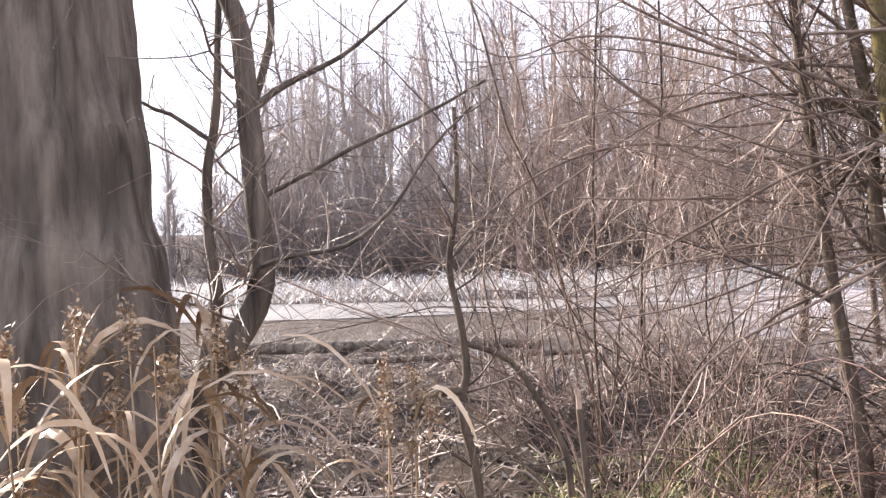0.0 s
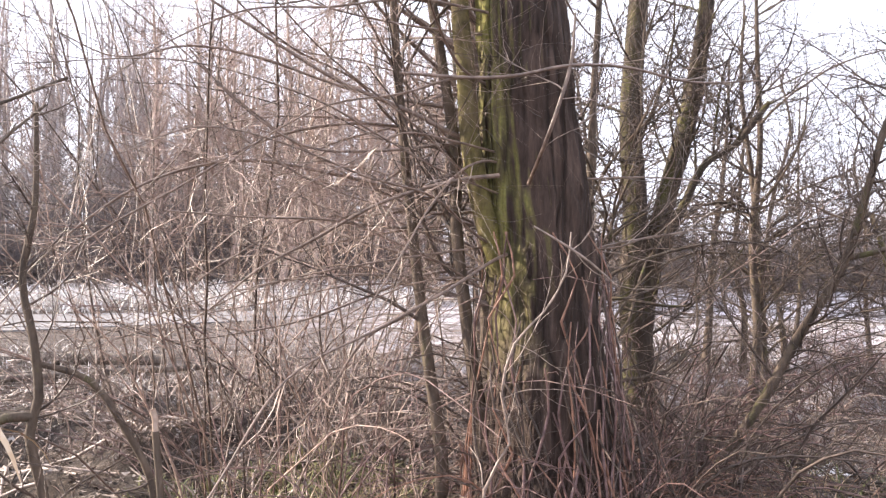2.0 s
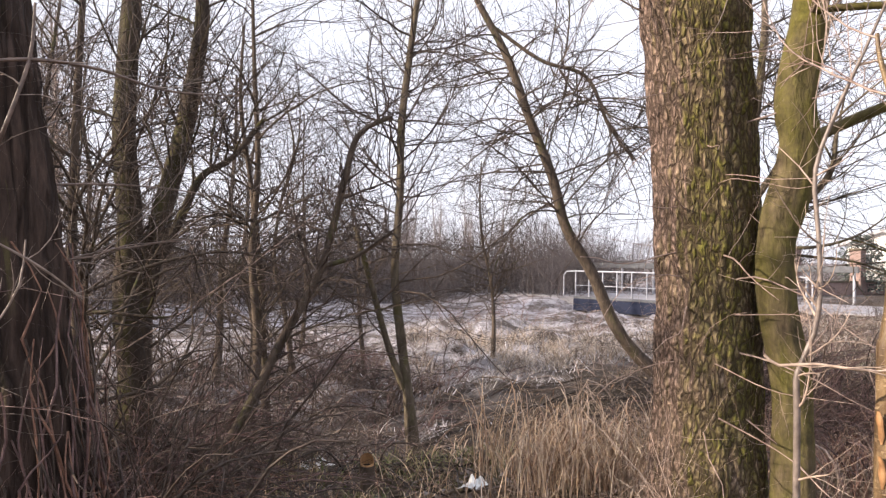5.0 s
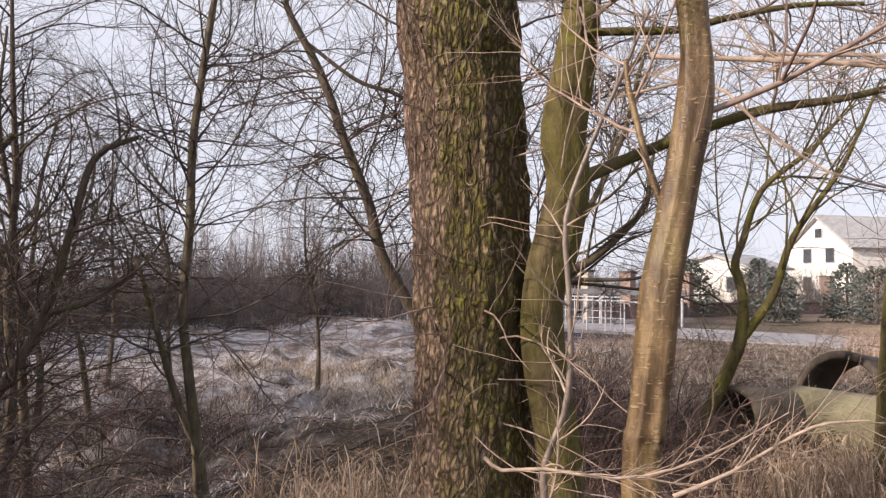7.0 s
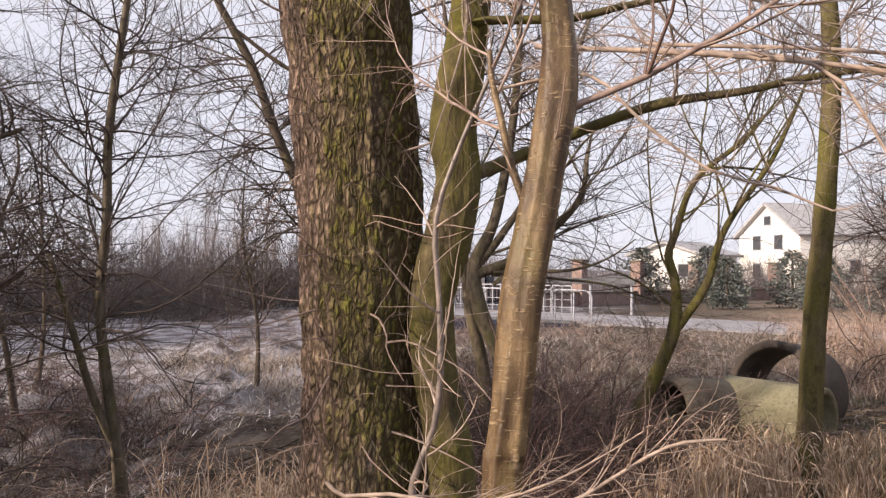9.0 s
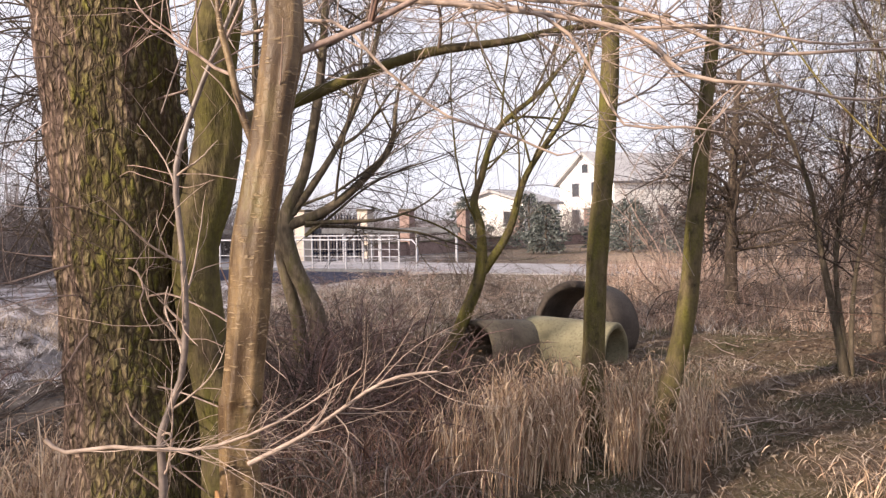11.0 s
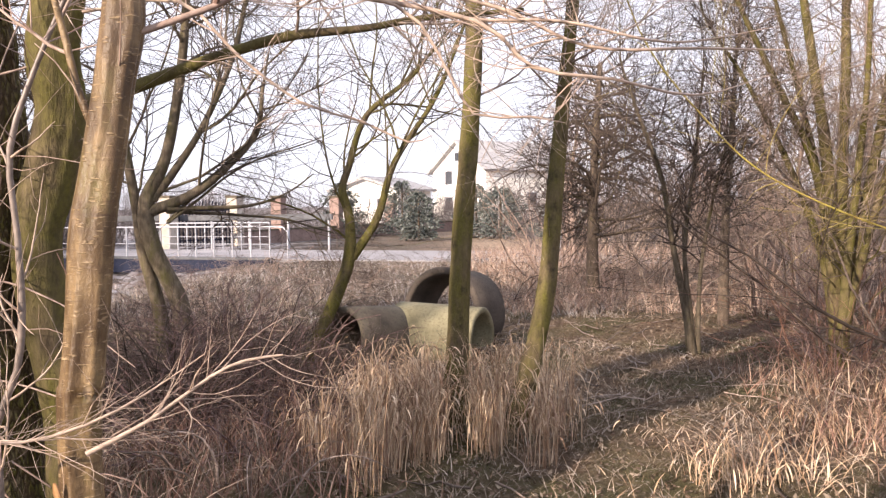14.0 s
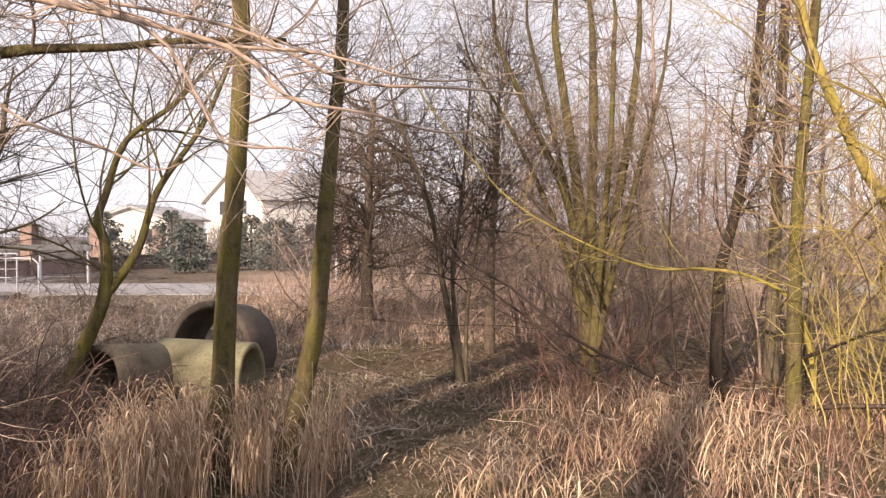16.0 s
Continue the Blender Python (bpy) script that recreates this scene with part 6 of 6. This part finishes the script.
house("white_bungalow", "low white house with a shallow grey roof", (74.6, 7.6, 0), -112, 6.4, 7, 2.9, 3.9,
      [(-1.7, 0, 1.6, 1.1, 1.2), (1.7, 0, 1.6, 1.1, 1.2), (0, 2, 1.6, 1.1, 1.2), (0, 5, 1.6, 1.1, 1.2)])


def evergreen(seed, x, y, h, wide):
    """A dense dark conifer: a trunk and many drooping sprays."""
    g = np.random.default_rng(seed)
    top = new("evergreen")
    top.location = (x, y, gz(x, y))
    tagged(top, "dense dark green evergreen in a garden", "tree", "garden evergreens")
    part("trunk", rod("trunk", [(0, 0, -0.1), (0, 0, h * 0.95)], 0.05, BARK_DARK, 6), top)
    n = 2600
    z = h * (0.06 + 0.94 * g.uniform(0, 1, n) ** 1.2)
    rr = wide * np.sqrt(np.clip(1.02 - (z / h) ** 1.6, 0, 1)) * g.uniform(0.25, 1.0, n) * (1 + 0.25 * np.sin(z * 7 + seed))
    an = g.uniform(0, 6.28, n)
    c = np.stack([rr * np.cos(an), rr * np.sin(an), z], -1)
    d = unit(np.stack([np.cos(an), np.sin(an), g.normal(-0.1, 0.4, n)], -1) + g.normal(0, 0.35, (n, 3)))
    side = unit(np.cross(d, g.normal(size=(n, 3))))
    L = 0.17 * g.uniform(0.5, 1.3, n)[:, None]
    v = np.stack([c, c + d * L * 0.5 + side * L * 0.22, c + d * L, c + d * L * 0.5 - side * L * 0.22], 1).reshape(-1, 3)
    part("crown", mesh_of("crown", v, np.arange(4 * n).reshape(-1, 4), NEEDLE, False), top, kind="stuff")


NEEDLE = blade_mat("evergreen_sprays", [(0.0, (0.05, 0.06, 0.055)), (0.5, (0.09, 0.105, 0.095)), (1.0, (0.17, 0.185, 0.18))], 0.8, False)
for i, (s, o, h, w) in enumerate([(0.2, 13, 2.1, 1.0), (-3, 15, 2.3, 1.4), (-6, 14, 1.9, 1.1), (3, 18, 2.8, 1.2), (5.5, 16, 2.7, 1.2), (-1.4, 16.5, 2.5, 1.1)]):
    p = along(s, o)
    evergreen(700 + i, p[0], p[1], h, w)


# ---------------------------------------------------------------- concrete pipes
def pipe(label, a, b, outer, inner, name="concrete_pipe", mat=None):
    """A thick-walled concrete pipe from a to b (centres of its ends), worn at the rims."""
    a, b = Vector(a), Vector(b)
    length, n = (b - a).length, 40
    prof = [(outer, 0.02), (outer, length * 0.5), (outer, length - 0.02), (outer - 0.02, length), (inner + 0.015, length), (inner, length - 0.02), (inner, length * 0.5), (inner, 0.02), (inner + 0.015, 0), (outer - 0.02, 0)]
    v, f = [], []
    for r, z in prof:
        for i in range(n):
            t = 2 * math.pi * i / n
            rr = r * (1 + 0.012 * noise.noise(Vector((math.cos(t) * 2, math.sin(t) * 2, z * 3))))
            v.append((rr * math.cos(t), rr * math.sin(t), z + 0.012 * noise.noise(Vector((t * 2, r * 9, z)))))
    m = len(prof)
    for j in range(m):
        for i in range(n):
            f.append((j * n + i, j * n + (i + 1) % n, ((j + 1) % m) * n + (i + 1) % n, ((j + 1) % m) * n + i))
    me = mesh_of(name, v, f, mat or CONCRETE)
    ob = new(name, me)
    ob.matrix_basis = Matrix.Translation(a) @ (b - a).to_track_quat("Z", "Y").to_matrix().to_4x4()
    return tagged(ob, label, "pipe", "pipes")


pipe("weathered grey concrete pipe lying in the grass", (10.02, 0.48, 0.21), (10.76, -0.13, 0.12), 0.35, 0.28)
pipe("green-tinged concrete pipe, coloured paler as sunlit, lying end to end with another", (10.76, -0.07, 0.17), (10.33, -1.01, 0.14), 0.35, 0.28, mat=SUNLIT_ALGAE_CONCRETE)
pipe("wide dark concrete pipe ring leaning behind the pipes", (11.31, -0.52, 0.32), (11.88, -0.86, 0.22), 0.55, 0.46, "concrete_ring", DARK_CONCRETE)


# ---------------------------------------------------------------- logs and litter
def log(label, pts, r, seed, mat=BARK_GREY):
    line = [(*p, r * (1 - 0.08 * i)) for i, p in enumerate(pts)]
    ob = new("fallen_log", stem_mesh("fallen_log", line, mat, 12, 0.1, 0.15, 0, 5, seed))
    return tagged(ob, label, "log", "fallen logs")


log("fallen frosted grey trunk lying at the pond edge", [(-3.4, 12.6, -0.32), (-1.6, 12.3, -0.3), (0.2, 12.7, -0.34), (1.4, 12.4, -0.36)], 0.10, 1)
log("thin fallen trunk lying on the dark leaf litter", [(-2.7, 9.9, -0.36), (-1.6, 9.6, -0.33), (-0.6, 9.7, -0.38)], 0.06, 2)
log("fallen frosted branch at the pond edge", [(-1.2, 11.3, -0.36), (0.4, 11.0, -0.28), (2.0, 11.6, -0.36)], 0.05, 3)
log("dark fallen stem under the twin-stemmed tree", [(3.6, 4.9, -0.15), (4.4, 4.6, -0.1), (5.3, 4.4, -0.12)], 0.06, 4, BARK_DARK)

def sticks(name, label, seed, n, x0, x1, y0, y1, ln, r, mat):
    """Thin fallen branches lying about, joined."""
    g = np.random.default_rng(seed)
    x, y, an = g.uniform(x0, x1, n), g.uniform(y0, y1, n), g.uniform(0, 6.28, n)
    L, P = ln * g.uniform(0.4, 1.3, n), []
    for s in np.linspace(-0.5, 0.5, 6):
        an = an + g.normal(0, 0.12, n)
        px, py = x + np.cos(an) * L * s, y + np.sin(an) * L * s
        P.append(np.stack([px, py, ground_z(px, py) + r + g.uniform(0, 0.05, n)], -1))
    R = (r * g.uniform(0.4, 1.2, n))[:, None] * np.linspace(1, 0.5, 6)[None]
    return tagged(new(name, mesh_of(name, *tube_arrays(np.stack(P, 1), R, 5), mat)), label, "sticks", kind="stuff")


sticks("fallen_sticks", "frosted fallen sticks on the dark pond edge", 71, 420, -4, 5, 4, 12.5, 1.1, 0.012, TWIG_GREY)
sticks("fallen_sticks", "thin fallen sticks on the clearing floor", 72, 380, 4.5, 13, -8, 3, 0.8, 0.008, TWIG_GREY)
sticks("fallen_sticks", "dark fallen sticks in the marsh hollow", 73, 300, 3, 10, 3, 9, 1.2, 0.010, TWIG_DARK)

stake = tagged(new("broken_stake"), "broken pale-topped sapling stake", "stake")
part("shaft", rod("shaft", [(0.50, 2.82, gz(0.5, 2.82) - 0.05), (0.47, 2.80, 0.5), (0.44, 2.78, 0.83)], 0.012, BARK_DARK, 8), stake)
part("break", rod("break", [(0.44, 2.78, 0.82), (0.438, 2.778, 0.87), (0.43, 2.775, 0.90)], 0.010, TWIG_PALE, 7), stake)


def rag(name, label, at, size, seed, mat):
    """A crumpled thin thing lying on the ground."""
    n = 14
    v = []
    for i in range(n):
        for j in range(n):
            a, b = i / (n - 1) - 0.5, j / (n - 1) - 0.5
            x, y = at[0] + a * size[0], at[1] + b * size[1]
            v.append((x, y, gz(x, y) + 0.02 + size[2] * (0.5 + noise.noise(Vector((a * 4, b * 4, seed)))) * max(0.0, 1 - 3 * (a * a + b * b))))
    return tagged(new(name, mesh_of(name, v, grid_faces(n, n), mat)), label, "litter")


stump = tagged(new("tree_stump"), "low sawn stump with a pale slanting cut", "stump")
sz = gz(4.5, 3.2)
part("shaft", rod("shaft", [(4.51, 3.22, sz - 0.05), (4.50, 3.2, sz + 0.12), (4.47, 3.18, sz + 0.28)], 0.05, BARK_DARK, 14), stump)
part("cut", rod("cut", [(4.47, 3.18, sz + 0.265), (4.468, 3.178, sz + 0.285), (4.455, 3.168, sz + 0.31), (4.45, 3.165, sz + 0.312)], 0.044, CUT_WOOD, 12), stump, "pale freshly cut wood")
rag("plastic_bag", "crumpled white plastic bag among the weeds", (1.9, 4.6), (0.22, 0.16, 0.08), 1.0, PLASTIC)
rag("plastic_bag", "crumpled pale plastic bag under the bare stems", (5.3, 4.4), (0.35, 0.22, 0.10), 2.0, PLASTIC)
rag("plastic_bag", "crumpled white plastic sheet beside the tall dry grass", (5.06, 2.74), (0.2, 0.16, 0.09), 4.0, PLASTIC)
rag("plastic_bag", "crumpled dirty plastic bag in the dry grass", (5.75, 0.2), (0.25, 0.18, 0.09), 3.0, PLASTIC)
